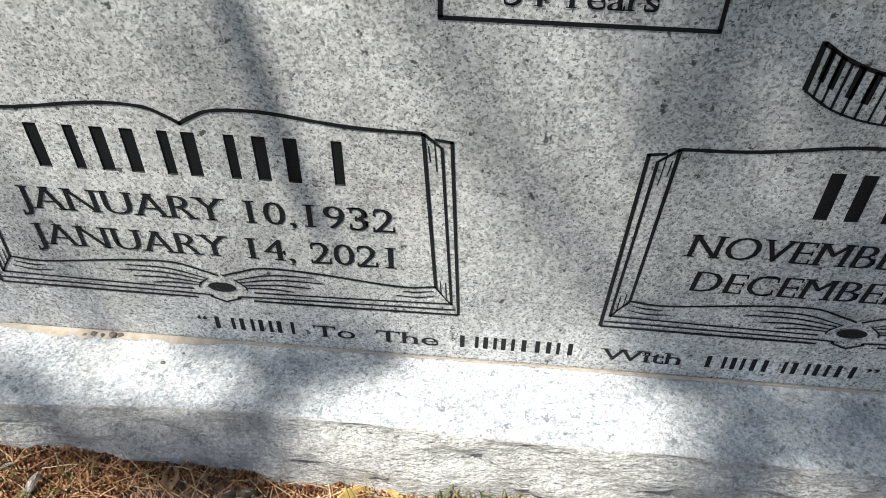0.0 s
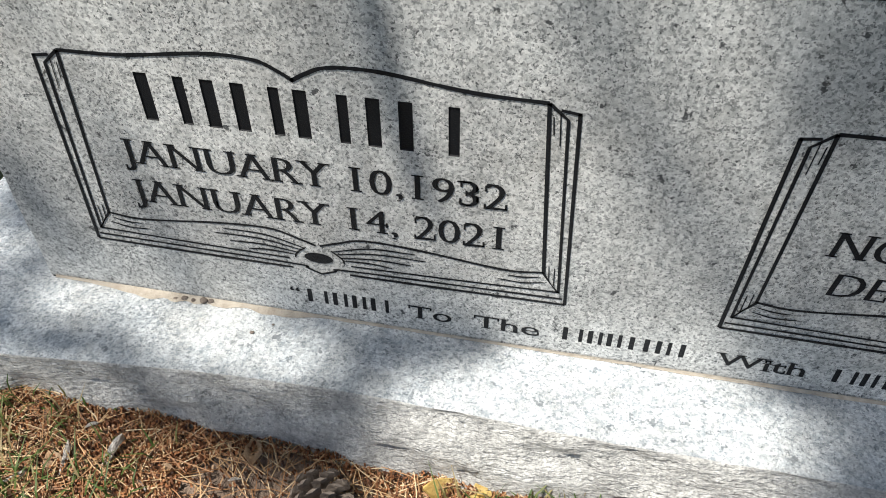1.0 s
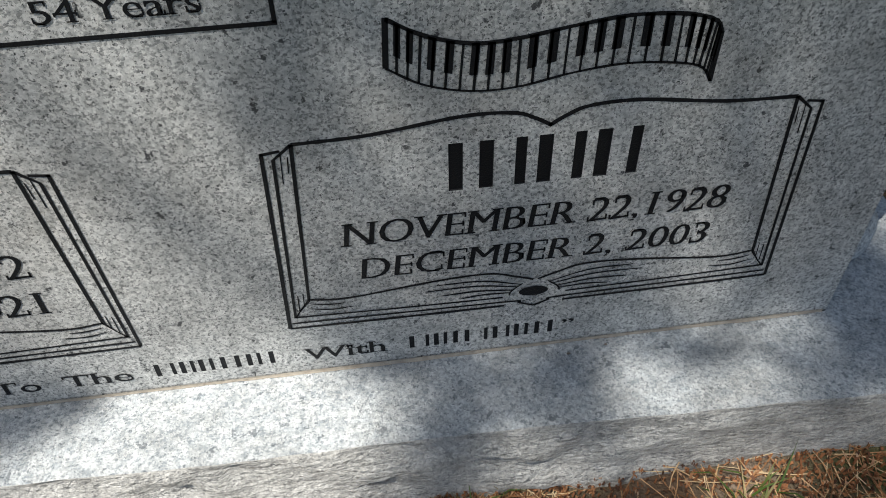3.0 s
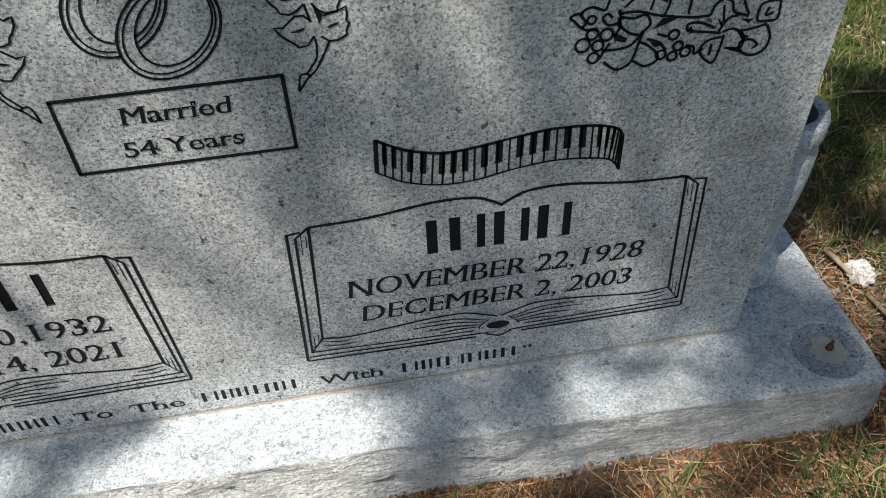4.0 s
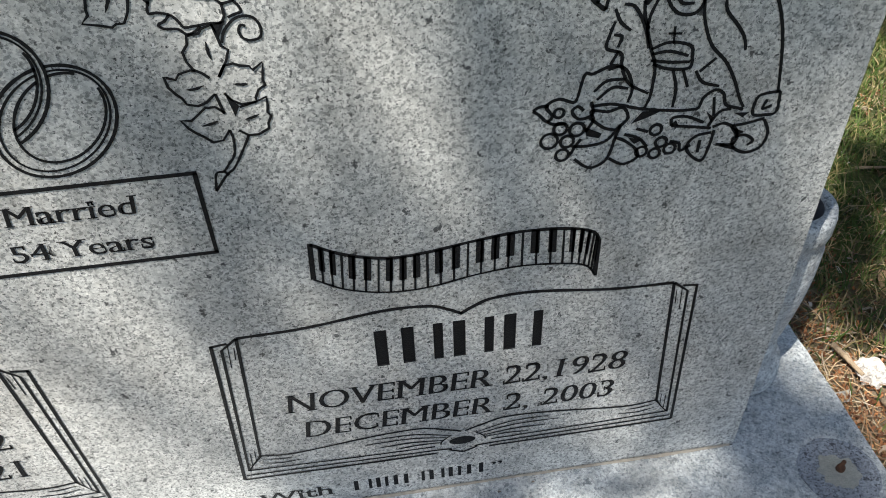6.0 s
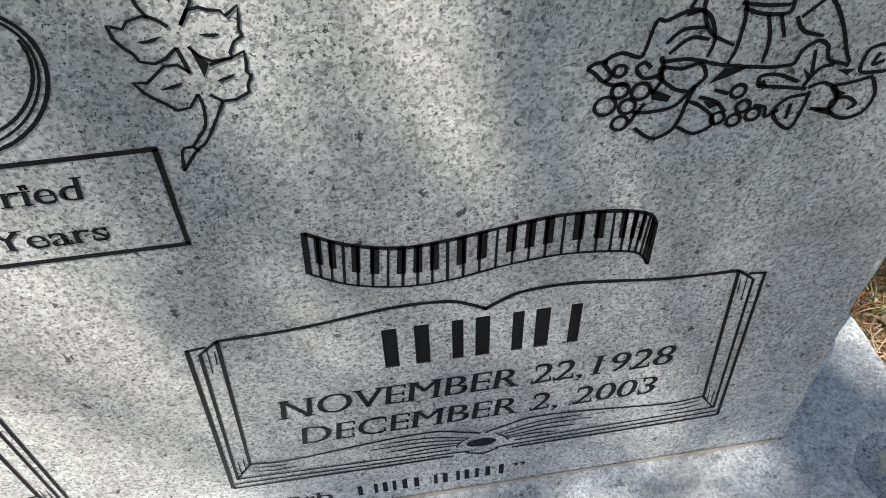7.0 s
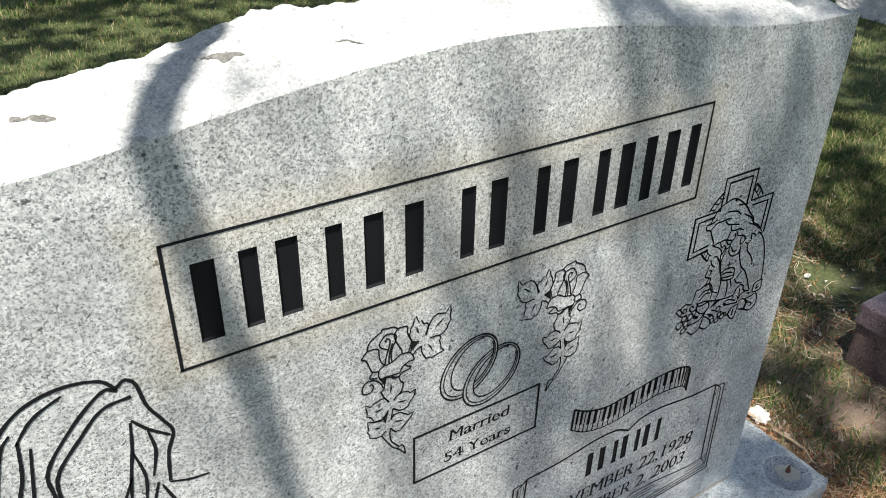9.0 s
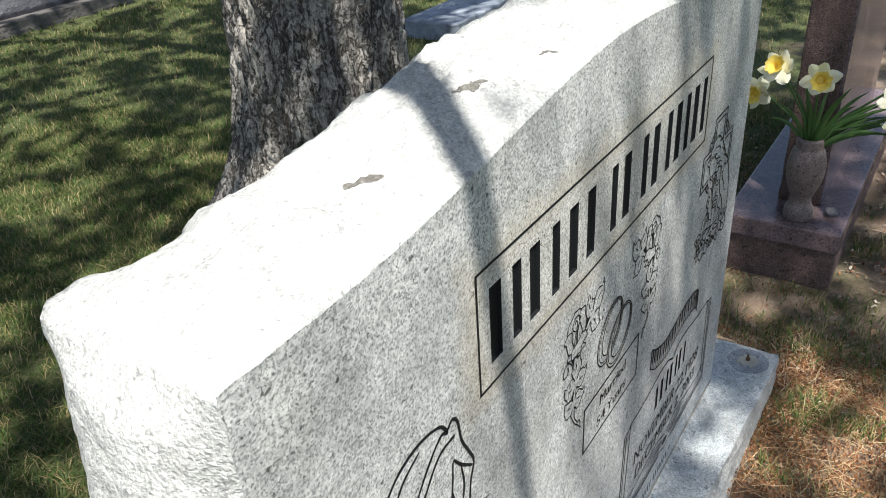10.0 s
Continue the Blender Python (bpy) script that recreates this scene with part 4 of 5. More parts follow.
    line(bm, [(459, 453), (459, 460), (470, 460), (485, 453)], w)
    line(bm, [(460, 439), (468, 436), (470, 429), (478, 433)], w)
    line(bm, [(542, 474), (543, 456), (534, 454), (524, 456), (524, 469), (529, 473), (542, 474)], w)
    line(bm, [(533, 468), (531, 460), (538, 462)], w)
    line(bm, [(535, 450), (541, 437), (538, 424), (526, 420), (515, 426), (513, 435), (522, 437), (530, 431), (526, 427)], w)
    line(bm, [(509, 447), (521, 448), (535, 451)], w)
    line(bm, [(516, 425), (503, 430)], w)
    fill(bm, [(389, 461), (404, 453), (402, 449), (392, 452)])
    fill(bm, [(425, 447), (438, 443), (431, 440)])
    fill(bm, [(426, 459), (434, 469), (450, 468), (436, 462)])
    fill(bm, [(507, 447), (521, 440), (514, 437)])
    fill(bm, [(485, 463), (492, 457), (491, 452)])
    fill(bm, [(508, 459), (521, 458), (516, 454)])
    fill(bm, [(458, 454), (462, 458), (465, 452)])
    part("vine", bm, PAINT, ob)
    for cx, cz, r in ((363, 451, 6.6), (371, 461, 5.2), (384, 459, 5.8), (374, 437, 5.2), (377, 449, 5.2), (369, 475, 3.9), (447, 451, 4.7), (453, 439, 4.5), (438, 432, 4.5), (449, 429, 4.5), (461, 432, 4.7)):
        bm = bmesh.new()
        oval(bm, cx, cz, r, r, 0, 2.6, n=16)
        part("grape", bm, PAINT, ob)


cross_emblem()


def veiled_shape():
    """A plain draped veil in line work."""
    bm = bmesh.new()
    w = 3.6
    line(bm, [(-556, 470), (-545, 540), (-528, 600), (-505, 652), (-478, 683), (-444, 694), (-412, 689), (-398, 674)], w)
    line(bm, [(-398, 676), (-390, 681), (-382, 672), (-377, 645), (-366, 622), (-359, 604), (-367, 580), (-371, 544)], w)
    line(bm, [(-486, 650), (-468, 672), (-442, 686)], w, 0.5)
    line(bm, [(-530, 500), (-514, 590), (-499, 646), (-488, 663)], 3.3, 0.3)
    line(bm, [(-512, 490), (-499, 578), (-489, 614), (-484, 653)], 3.6, 0.3)
    line(bm, [(-500, 500), (-488, 572), (-476, 642)], 3.3, 0.3)
    line(bm, [(-468, 500), (-466, 569), (-462, 602), (-437, 634), (-414, 657), (-388, 661)], w)
    line(bm, [(-476, 520), (-470, 575), (-469, 610), (-440, 650), (-411, 676), (-398, 672)], 3.6)
    line(bm, [(-393, 634), (-380, 617), (-362, 601)], w, 0.3)
    line(bm, [(-381, 616), (-378, 589), (-385, 558)], w, 0.5)
    line(bm, [(-394, 632), (-398, 600), (-404, 570), (-412, 520)], 3.6, 0.3)
    line(bm, [(-398, 596), (-392, 560), (-398, 520)], 3.3, 0.5)
    line(bm, [(-404, 566), (-420, 530), (-436, 500)], 3.3, 0.4)
    line(bm, [(-372, 543), (-352, 536), (-333, 534)], 3.0, 0.5)
    line(bm, [(-404, 500), (-375, 496), (-348, 488), (-326, 474)], 3.3, 0.3)
    line(bm, [(-382, 548), (-390, 522), (-396, 500)], w, 0.4)
    line(bm, [(-379, 543), (-372, 522), (-366, 506)], w, 0.5)
    line(bm, [(-410, 492), (-370, 486), (-340, 478)], w, 0.5)
    part("draped_veil_engraving", bm, PAINT, stone, "engraved outline of a draped veil")


veiled_shape()

# ---- things beside the stone ----


def lathe(bm, profile, cx, cy, n=40, flute=0.0):
    rings = []
    for r, z in profile:
        rings.append([bm.verts.new((cx + r * math.cos(6.2832 * k / n), cy + r * math.sin(6.2832 * k / n), z)) for k in range(n)])
    for a, b in zip(rings, rings[1:]):
        for k in range(n):
            f = bm.faces.new((a[k], a[(k + 1) % n], b[(k + 1) % n], b[k]))
            f.smooth = True
    return rings


def vase(name, label, cx, cy, z0, height, rim, belly, neck, foot, mat, swell=1.75):
    ob = new(name)
    tagged(ob, label, "vase", kind="")
    h = height
    prof = [(0.001, z0), (foot * 0.97, z0), (foot, z0 + 0.006), (foot, z0 + 0.03 * h / 0.27), (foot * 0.96, z0 + 0.038 * h / 0.27), (foot * 0.8, z0 + 0.05 * h / 0.27), (neck, z0 + 0.075 * h / 0.27)]
    for i in range(1, 11):
        f = i / 10
        prof.append((neck + (belly - neck) * math.sin(f * swell) ** 0.9 * (1.0 if f < 0.9 else 0.985), z0 + (0.075 + f * 0.145) * h / 0.27))
    prof += [(prof[-1][0] * 0.93, z0 + 0.232 * h / 0.27), (rim * 0.97, z0 + 0.238 * h / 0.27), (rim, z0 + 0.245 * h / 0.27), (rim, z0 + 0.262 * h / 0.27), (rim * 0.96, z0 + h), (rim * 0.72, z0 + h), (rim * 0.7, z0 + h - 0.004)]
    bm = bmesh.new()
    lathe(bm, prof, cx, cy)
    part("body", bm, mat, ob)
    bm = bmesh.new()
    r = lathe(bm, [(rim * 0.7, z0 + h - 0.003), (rim * 0.66, z0 + h * 0.5), (rim * 0.6, z0 + h * 0.45)], cx, cy)
    bm.faces.new(r[-1])
    part("liner", bm, CORE, ob)
    return ob


vase("granite_vase", "turned grey granite flower vase standing empty beside the headstone", 0.661, 0.108, ZB, 0.268, 0.049, 0.048, 0.034, 0.047, GRANITE_BASE)


def block(bm, x0, x1, y0, y1, z0, z1, rough=0.0, bevel=0.004, taper=0.0, seg=0.03):
    """A dressed block; rough gives it a pitched, uneven skin."""
    made = bmesh.ops.create_cube(bm, size=1.0)["verts"]
    for v in made:
        t = 1 - taper * (v.co.z + 0.5)
        v.co = Vector(((x0 + x1) / 2 + v.co.x * (x1 - x0) * t, (y0 + y1) / 2 + v.co.y * (y1 - y0) * t, (z0 + z1) / 2 + v.co.z * (z1 - z0)))
    fs = {f for v in made for f in v.link_faces}
    es = {e for f in fs for e in f.edges}
    if rough:
        cuts = max(3, int(max(x1 - x0, y1 - y0) / seg))
        bmesh.ops.subdivide_edges(bm, edges=list(es), cuts=min(cuts, 24), use_grid_fill=True)
        for v in bm.verts:
            k = rock(v.co, 16, rough)
            c = Vector(((x0 + x1) / 2, (y0 + y1) / 2, v.co.z))
            d = v.co - c
            v.co += Vector((math.copysign(k, d.x) if abs(d.x) > 0.48 * (x1 - x0) else 0, math.copysign(k, d.y) if abs(d.y) > 0.48 * (y1 - y0) else 0, 0))
        for f in bm.faces:
            f.smooth = True
    else:
        bmesh.ops.bevel(bm, geom=list(es), offset=bevel, segments=2, affect="EDGES", profile=0.6)


plinth = new("plum_plinth")
tagged(plinth, "plum granite grave plinth with a polished top", "grave base")
bm = bmesh.new()
block(bm, 1.245, 2.45, -0.135, 0.155, -0.06, 0.125, rough=0.012)
part("lower_course", bm, PLUM_ROCK, plinth)
bm = bmesh.new()
block(bm, 1.232, 2.46, -0.144, 0.16, 0.125, 0.182, bevel=0.005)
part("upper_course", bm, PLUM_POLISHED, plinth)

second = new("plum_headstone")
tagged(second, "dark plum granite headstone with rough ends and polished face", "headstone")
bm = bmesh.new()
block(bm, 1.385, 2.3, -0.052, 0.048, 0.182, 0.98, rough=0.008)
part("die", bm, PLUM_ROCK, second)
bm = bmesh.new()
block(bm, 1.39, 2.295, -0.063, -0.051, 0.183, 0.972, bevel=0.003)
part("polished_face", bm, PLUM_POLISHED, second)

vase("plum_vase", "plum granite vase holding artificial daffodils", 1.298, -0.02, 0.182, 0.235, 0.035, 0.049, 0.026, 0.038, PLUM, 2.35)


def bouquet():
    root = Vector((1.298, -0.02, 0.40))
    lateral, up, to_eye = Vector((0.136, -0.99, 0)), Vector((0, 0, 1)), Vector((-0.96, -0.12, 0.25)).normalized()
    ob = new("daffodil_bunch")
    tagged(ob, "bunch of white and yellow artificial daffodils in the plum vase", "flowers")
    rng = random.Random(5)
    heads = [(-0.100, 0.195, 0.05, (-0.6, 0.55)), (-0.004, 0.176, 0.06, (0.15, -0.1)), (-0.146, 0.125, -0.02, (-0.5, -0.25)),
             (0.172, 0.135, 0.04, (0.35, 0.1)), (0.205, 0.185, -0.02, (0.7, 0.45)), (0.19, 0.09, 0.06, (0.5, -0.4))]
    for l, u, fwd, (ta, tb) in heads:
        c = root + l * lateral + u * up + fwd * to_eye
        axis_ = (to_eye + ta * lateral + tb * up).normalized()
        a = axis_.orthogonal().normalized()
        b = axis_.cross(a)
        bm = bmesh.new()
        tube(bm, [root - 0.05 * up, root + 0.25 * (c - root) + 0.02 * up, root + 0.7 * (c - root) + 0.015 * up, c - 0.02 * axis_], [0.003] * 4, 7)
        flower = part("flower_stem", bm, STALK, ob, "green wire flower stem")
        for k in range(6):
            ang = 6.2832 * k / 6 + rng.uniform(-0.15, 0.15)
            d = math.cos(ang) * a + math.sin(ang) * b
            s = axis_.cross(d)
            bm = bmesh.new()
            rows = []
            curl = rng.uniform(-0.5, 0.45)
            size, wide, twist = rng.uniform(0.82, 1.08), rng.uniform(0.85, 1.15), rng.uniform(-0.25, 0.25)
            for i in range(6):
                f = i / 5
                w = 0.0172 * wide * math.sin(math.pi * (0.14 + 0.82 * f)) ** 0.7
                p = c + (0.006 + 0.041 * size * f) * d + axis_ * (0.006 * f - curl * 0.03 * f * f)
                rows.append([bm.verts.new(p + q * w * s + axis_ * (0.005 * (1 - abs(q)) * f - 0.002 + twist * q * w * f + 0.0025 * math.sin(9 * f + 4 * q + k))) for q in (-1, -0.5, 0, 0.5, 1)])
            grid_faces(bm, rows)
            part("petal", bm, PETAL, flower, "white fabric petal")
        bm = bmesh.new()
        rings = []
        for i in range(6):
            f = i / 5
            r = 0.009 + 0.0095 * f + (0.006 if i == 5 else 0)
            rings.append([bm.verts.new(c + axis_ * (0.004 + 0.026 * f) + r * (1 + (0.12 * math.sin(7 * 0.3927 * k) if i > 3 else 0)) * (math.cos(0.3927 * k) * a + math.sin(0.3927 * k) * b)) for k in range(16)])
        for r, s in zip(rings, rings[1:]):
            for k in range(16):
                bm.faces.new((r[k], r[(k + 1) % 16], s[(k + 1) % 16], s[k])).smooth = True
        bm.faces.new(rings[0])
        part("trumpet", bm, TRUMPET, flower, "yellow trumpet")
    for l, u, fwd in ((-0.09, 0.10, 0.03), (-0.06, 0.14, -0.02), (-0.02, 0.12, 0.04), (0.05, 0.13, 0.03), (0.09, 0.11, -0.02), (0.13, 0.10, 0.04), (0.17, 0.09, 0.0), (0.2, 0.045, 0.03), (0.02, 0.15, -0.03), (0.15, 0.13, 0.02), (-0.11, 0.06, 0.0), (-0.04, 0.17, 0.0), (0.07, 0.16, 0.05), (0.11, 0.15, 0.0), (0.22, 0.07, -0.03), (0.24, 0.10, 0.02), (0.16, 0.05, 0.05), (0.19, 0.12, -0.01)):
        tip = root + l * lateral + u * up + fwd * to_eye
        bm = bmesh.new()
        rows = []
        sidev = (to_eye.cross(tip - root)).normalized()
        for i in range(7):
            f = i / 6
            p = root - 0.03 * up * (1 - f) + f * (tip - root) + 0.03 * math.sin(f * 3.14) * up
            w = 0.0055 * (1 - f ** 3) + 0.0005
            rows.append([bm.verts.new(p + q * w * sidev - to_eye * (0.002 * abs(q))) for q in (-1, 0, 1)])
        grid_faces(bm, rows)
        part("leaf_blade", bm, STALK, ob)


bouquet()
bm = bmesh.new()
bmesh.ops.create_icosphere(bm, subdivisions=3, radius=0.017)
for v in bm.verts:
    v.co *= 1 + 0.25 * noise.noise(v.co * 60)
    v.co = Vector((v.co.x * 1.2 + 1.345, v.co.y - 0.098, v.co.z * 0.75 + 0.193))
tagged(part("pebble", bm, GREY_STONE, None, "", True), "small dark pebble lying on the plum plinth", "stone")

# ---- litter on the ground ----


def soil(x, y):
    return ground_height(x, y)


def pine_cone(x, y):
    ob = new("pine_cone")
    tagged(ob, "open dark brown pine cone lying on the soil", "pine cone")
    z = soil(x, y) + 0.018
    ob.matrix_world = pose(x, y, z, 62, 8, 25)
    bm = bmesh.new()
    lathe(bm, [(0.001, -0.03), (0.012, -0.024), (0.015, 0.0), (0.009, 0.026), (0.001, 0.034)], 0, 0, 12)
    part("core", bm, CONE, ob)
    rng = random.Random(3)
    for i in range(46):
        f = i / 45
        a = i * 2.39996
        r = 0.012 + 0.013 * math.sin(math.pi * (0.15 + 0.75 * f))
        zz = -0.027 + 0.056 * f
        d = Vector((math.cos(a), math.sin(a), 0))
        s = Vector((-math.sin(a), math.cos(a), 0))
        tilt = 0.35 + 0.5 * f
        out = (d * math.cos(tilt) + Vector((0, 0, math.sin(tilt))))
        nrm = s.cross(out)
        w, ln = 0.0075 * (0.7 + 0.4 * math.sin(math.pi * f)), r
        bm = bmesh.new()
        base_c = Vector((0, 0, zz)) + 0.008 * d
        rows = []
        for k, (g, ww) in enumerate(((0, 0.4), (0.5, 0.8), (0.85, 1.0), (1.0, 0.7))):
            p = base_c + out * ln * g
            rows.append([bm.verts.new(p + q * w * ww * s + nrm * h) for q, h in ((-1, 0.0), (0, 0.0016), (1, 0.0), (0, -0.0016))])
        for r0, r1 in zip(rows, rows[1:]):
            for k in range(4):
                bm.faces.new((r0[k], r0[(k + 1) % 4], r1[(k + 1) % 4], r1[k]))
        bm.faces.new(rows[-1])
        part("scale", bm, CONE, ob)


pine_cone(-0.265, -0.165)


def dry_leaf(x, y, size, turn, mat, label, seed, lift=0.004, wide=0.3):
    rng = random.Random(seed)
    bm = bmesh.new()
    rows = []
    for i in range(9):
        f = i / 8
        w = size * wide * math.sin(math.pi * (0.01 + 0.97 * f)) ** 0.8 * (1 + 0.15 * rng.uniform(-1, 1))
        row = []
        for q in (-1, -0.5, 0, 0.5, 1):
            row.append(bm.verts.new(((f - 0.5) * size, q * w, 0.26 * size * (q * q) * (0.3 + f) + 0.14 * size * math.sin(4 * f + seed) + rng.uniform(-1, 1) * 0.01 * size)))
        rows.append(row)
    grid_faces(bm, rows)
    bmesh.ops.solidify(bm, geom=bm.faces[:], thickness=0.0005)
    ob = part("dry_leaf", bm, mat, None, "", True)
    ob.matrix_world = pose(x, y, soil(x, y) + lift, rng.uniform(-12, 12), rng.uniform(-10, 10), turn)
    tagged(ob, label, "leaf", "fallen leaves")


dry_leaf(-0.345, -0.128, 0.03, 110, DRY_LEAF, "curled tan dead leaf on pine litter", 1, lift=0.008)
dry_leaf(-0.150, -0.128, 0.06, 10, YELLOW_LEAF, "crumpled yellow dead leaf on the soil", 2, lift=0.006)
dry_leaf(-0.125, -0.140, 0.045, 60, YELLOW_LEAF, "crumpled yellow dead leaf on the soil", 7, lift=0.008)
dry_leaf(-0.42, -0.165, 0.024, 20, DRY_LEAF, "curled tan dead leaf on pine litter", 4)
dry_leaf(-0.52, -0.18, 0.026, 130, DRY_LEAF, "curled tan dead leaf on pine litter", 5)
for n_bit, (x, y, size, turn) in enumerate(((-0.511, -0.176, 0.03, 100), (-0.472, -0.16, 0.034, 70), (-0.508, -0.136, 0.016, 30), (-0.352, -0.158, 0.013, 15), (-0.43, -0.185, 0.014, 140), (-0.548, -0.2, 0.022, 50))):
    dry_leaf(x, y, size, turn, SCRAP, "bleached grey-white shred of dead leaf in the litter", 60 + n_bit, lift=0.008, wide=0.11)
rng = random.Random(21)
for i in range(22):
    x, y = rng.uniform(0.83, 2.3), rng.uniform(-0.6, 1.3)
    if x > 1.18 and -0.2 < y < 0.22:
        continue
    dry_leaf(x, y, rng.uniform(0.02, 0.04), rng.uniform(0, 360), DRY_LEAF if i % 3 else SCRAP,
             "curled tan dead leaf on thin grass" if i % 3 else "pale bleached dead leaf on thin grass", 30 + i)


def scrap():
    """A crumpled, torn flake with ragged edges."""
    bm = bmesh.new()
    rows, n = [], 22
    for i in range(n + 1):
        ring = []
        for k in range(40):
            a, f = 6.2832 * k / 40, i / n
            ca, sa = math.cos(a), math.sin(a)
            edge = 1 + 0.22 * noise.noise((ca * 1.8, sa * 1.8, 2)) + 0.2 * noise.noise((ca * 5, sa * 5, 7)) + 0.1 * noise.noise((ca * 12, sa * 12, 3))
            r = 0.0235 * f * edge
            z = 0.009 * (1 - f * f) + 0.008 * noise.noise((r * ca * 110, r * sa * 110, 1)) + 0.006 * noise.noise((r * ca * 260, r * sa * 260, 4))
            ring.append(bm.verts.new((r * ca * 0.9, r * sa, max(z, -0.004))))
        ring.append(ring[0])
        rows.append(ring)
    for a, b in zip(rows, rows[1:]):
        for k in range(40):
            bm.faces.new((a[k], b[k], b[k + 1], a[k + 1]))
    bmesh.ops.remove_doubles(bm, verts=bm.verts, dist=1e-6)
    bmesh.ops.solidify(bm, geom=bm.faces[:], thickness=0.003)
    ob = part("foam_scrap", bm, SCRAP)
    ob.matrix_world = pose(0.893, 0.135, soil(0.893, 0.135) + 0.016, 14, -16, 20)
    tagged(ob, "torn crumpled scrap of white foam lying on the litter", "litter")


scrap()


def twig(pts, r, label="thin grey-brown twig lying on the ground"):
    bm = bmesh.new()
    path = [(x, y, soil(x, y) + 0.006 + dz) for x, y, dz in pts]
    tube(bm, path, [r * (1 - 0.5 * i / len(path)) for i in range(len(path))], 7)
    tagged(part("twig", bm, TWIG), label, "twig", "twigs")


twig([(0.864, 0.19, 0.012), (0.868, 0.16, 0.015), (0.876, 0.13, 0.012)], 0.0048, "pale broken twig beside the white scrap")
twig([(0.88, 0.088, 0.01), (0.884, 0.05, 0.013), (0.89, 0.014, 0.009)], 0.0042, "pale broken twig beside the white scrap")
twig([(1.0, 0.45, 0.002), (1.03, 0.55, 0.006), (1.1, 0.64, 0.004), (1.13, 0.72, 0.003)], 0.003)
twig([(1.12, 0.58, 0.004), (1.22, 0.56, 0.005), (1.32, 0.575, 0.004)], 0.0028)
twig([(0.93, -0.32, 0.003), (0.99, -0.36, 0.006), (1.05, -0.38, 0.004)], 0.003)


def crumb(x, y, r, seed):
    bm = bmesh.new()
    r *= 0.6
    bmesh.ops.create_icosphere(bm, subdivisions=2, radius=r)
    for v in bm.verts:
        v.co *= 1 + 0.5 * noise.noise(v.co / r * 1.4 + Vector((seed, 0, 0)))
        v.co = Vector((v.co.x * 1.3 + x, v.co.y + y, v.co.z * 0.7 + ZB + r * 0.55))
    tagged(part("soil_crumb", bm, CONE, None, "", True), "tiny crumb of soil on the granite plinth", "soil", "soil crumbs")


for cx, cy, r in ((-0.372, -0.034, 0.003), (-0.466, -0.006, 0.0035), (-0.457, -0.004, 0.005), (-0.447, -0.005, 0.004), (-0.436, -0.004, 0.006), (-0.428, -0.003, 0.005), (-0.42, -0.002, 0.004), (-0.412, -0.003, 0.003), (-0.355, -0.02, 0.0018), (0.33, -0.016, 0.0025), (0.37, -0.01, 0.002)):
    crumb(cx, cy, r, cx * 40)

# ---- the rows of graves behind ----


def far_marker(name, label, x0, x1, y0, y1, h, mat, top=0.0):
    ob = new(name)
    tagged(ob, label, "grave marker", "far grave markers")
    bm = bmesh.new()
    block(bm, x0, x1, y0, y1, -0.05, h, rough=0.02, seg=0.06)
    part("slab", bm, mat, ob)
    if top:
        bm = bmesh.new()
        block(bm, x0 + 0.15, x1 - 0.15, y0 + 0.12, y1 - 0.05, h, h + top, rough=0.015, seg=0.06)
        part("upright", bm, GREY_STONE, ob)


far_marker("flat_marker", "low blue-grey stone grave marker in the grass", 2.95, 3.75, 2.15, 2.5, 0.10, PALE_STONE)
far_marker("flat_marker", "low sunlit white stone grave marker in the grass", 4.3, 5.5, 1.78, 2.3, 0.3, WHITE_STONE)
far_marker("upright_marker", "grey stone grave on a low brownish slab behind the lawn", 0.05, 1.35, 5.0, 5.6, 0.09, BROWN_STONE, 0.7)
far_marker("upright_marker", "grey stone grave on a low brownish slab behind the lawn", 1.75, 3.0, 5.05, 5.7, 0.09, BROWN_STONE, 0.7)

# ---- the tree ----
TREE = Vector((1.06, 1.42, 0))


def trunk_radius(z):
    return 0.262 + 0.03 * math.exp(-max(z, 0) / 0.2) - 0.02 * max(0, z - 1)


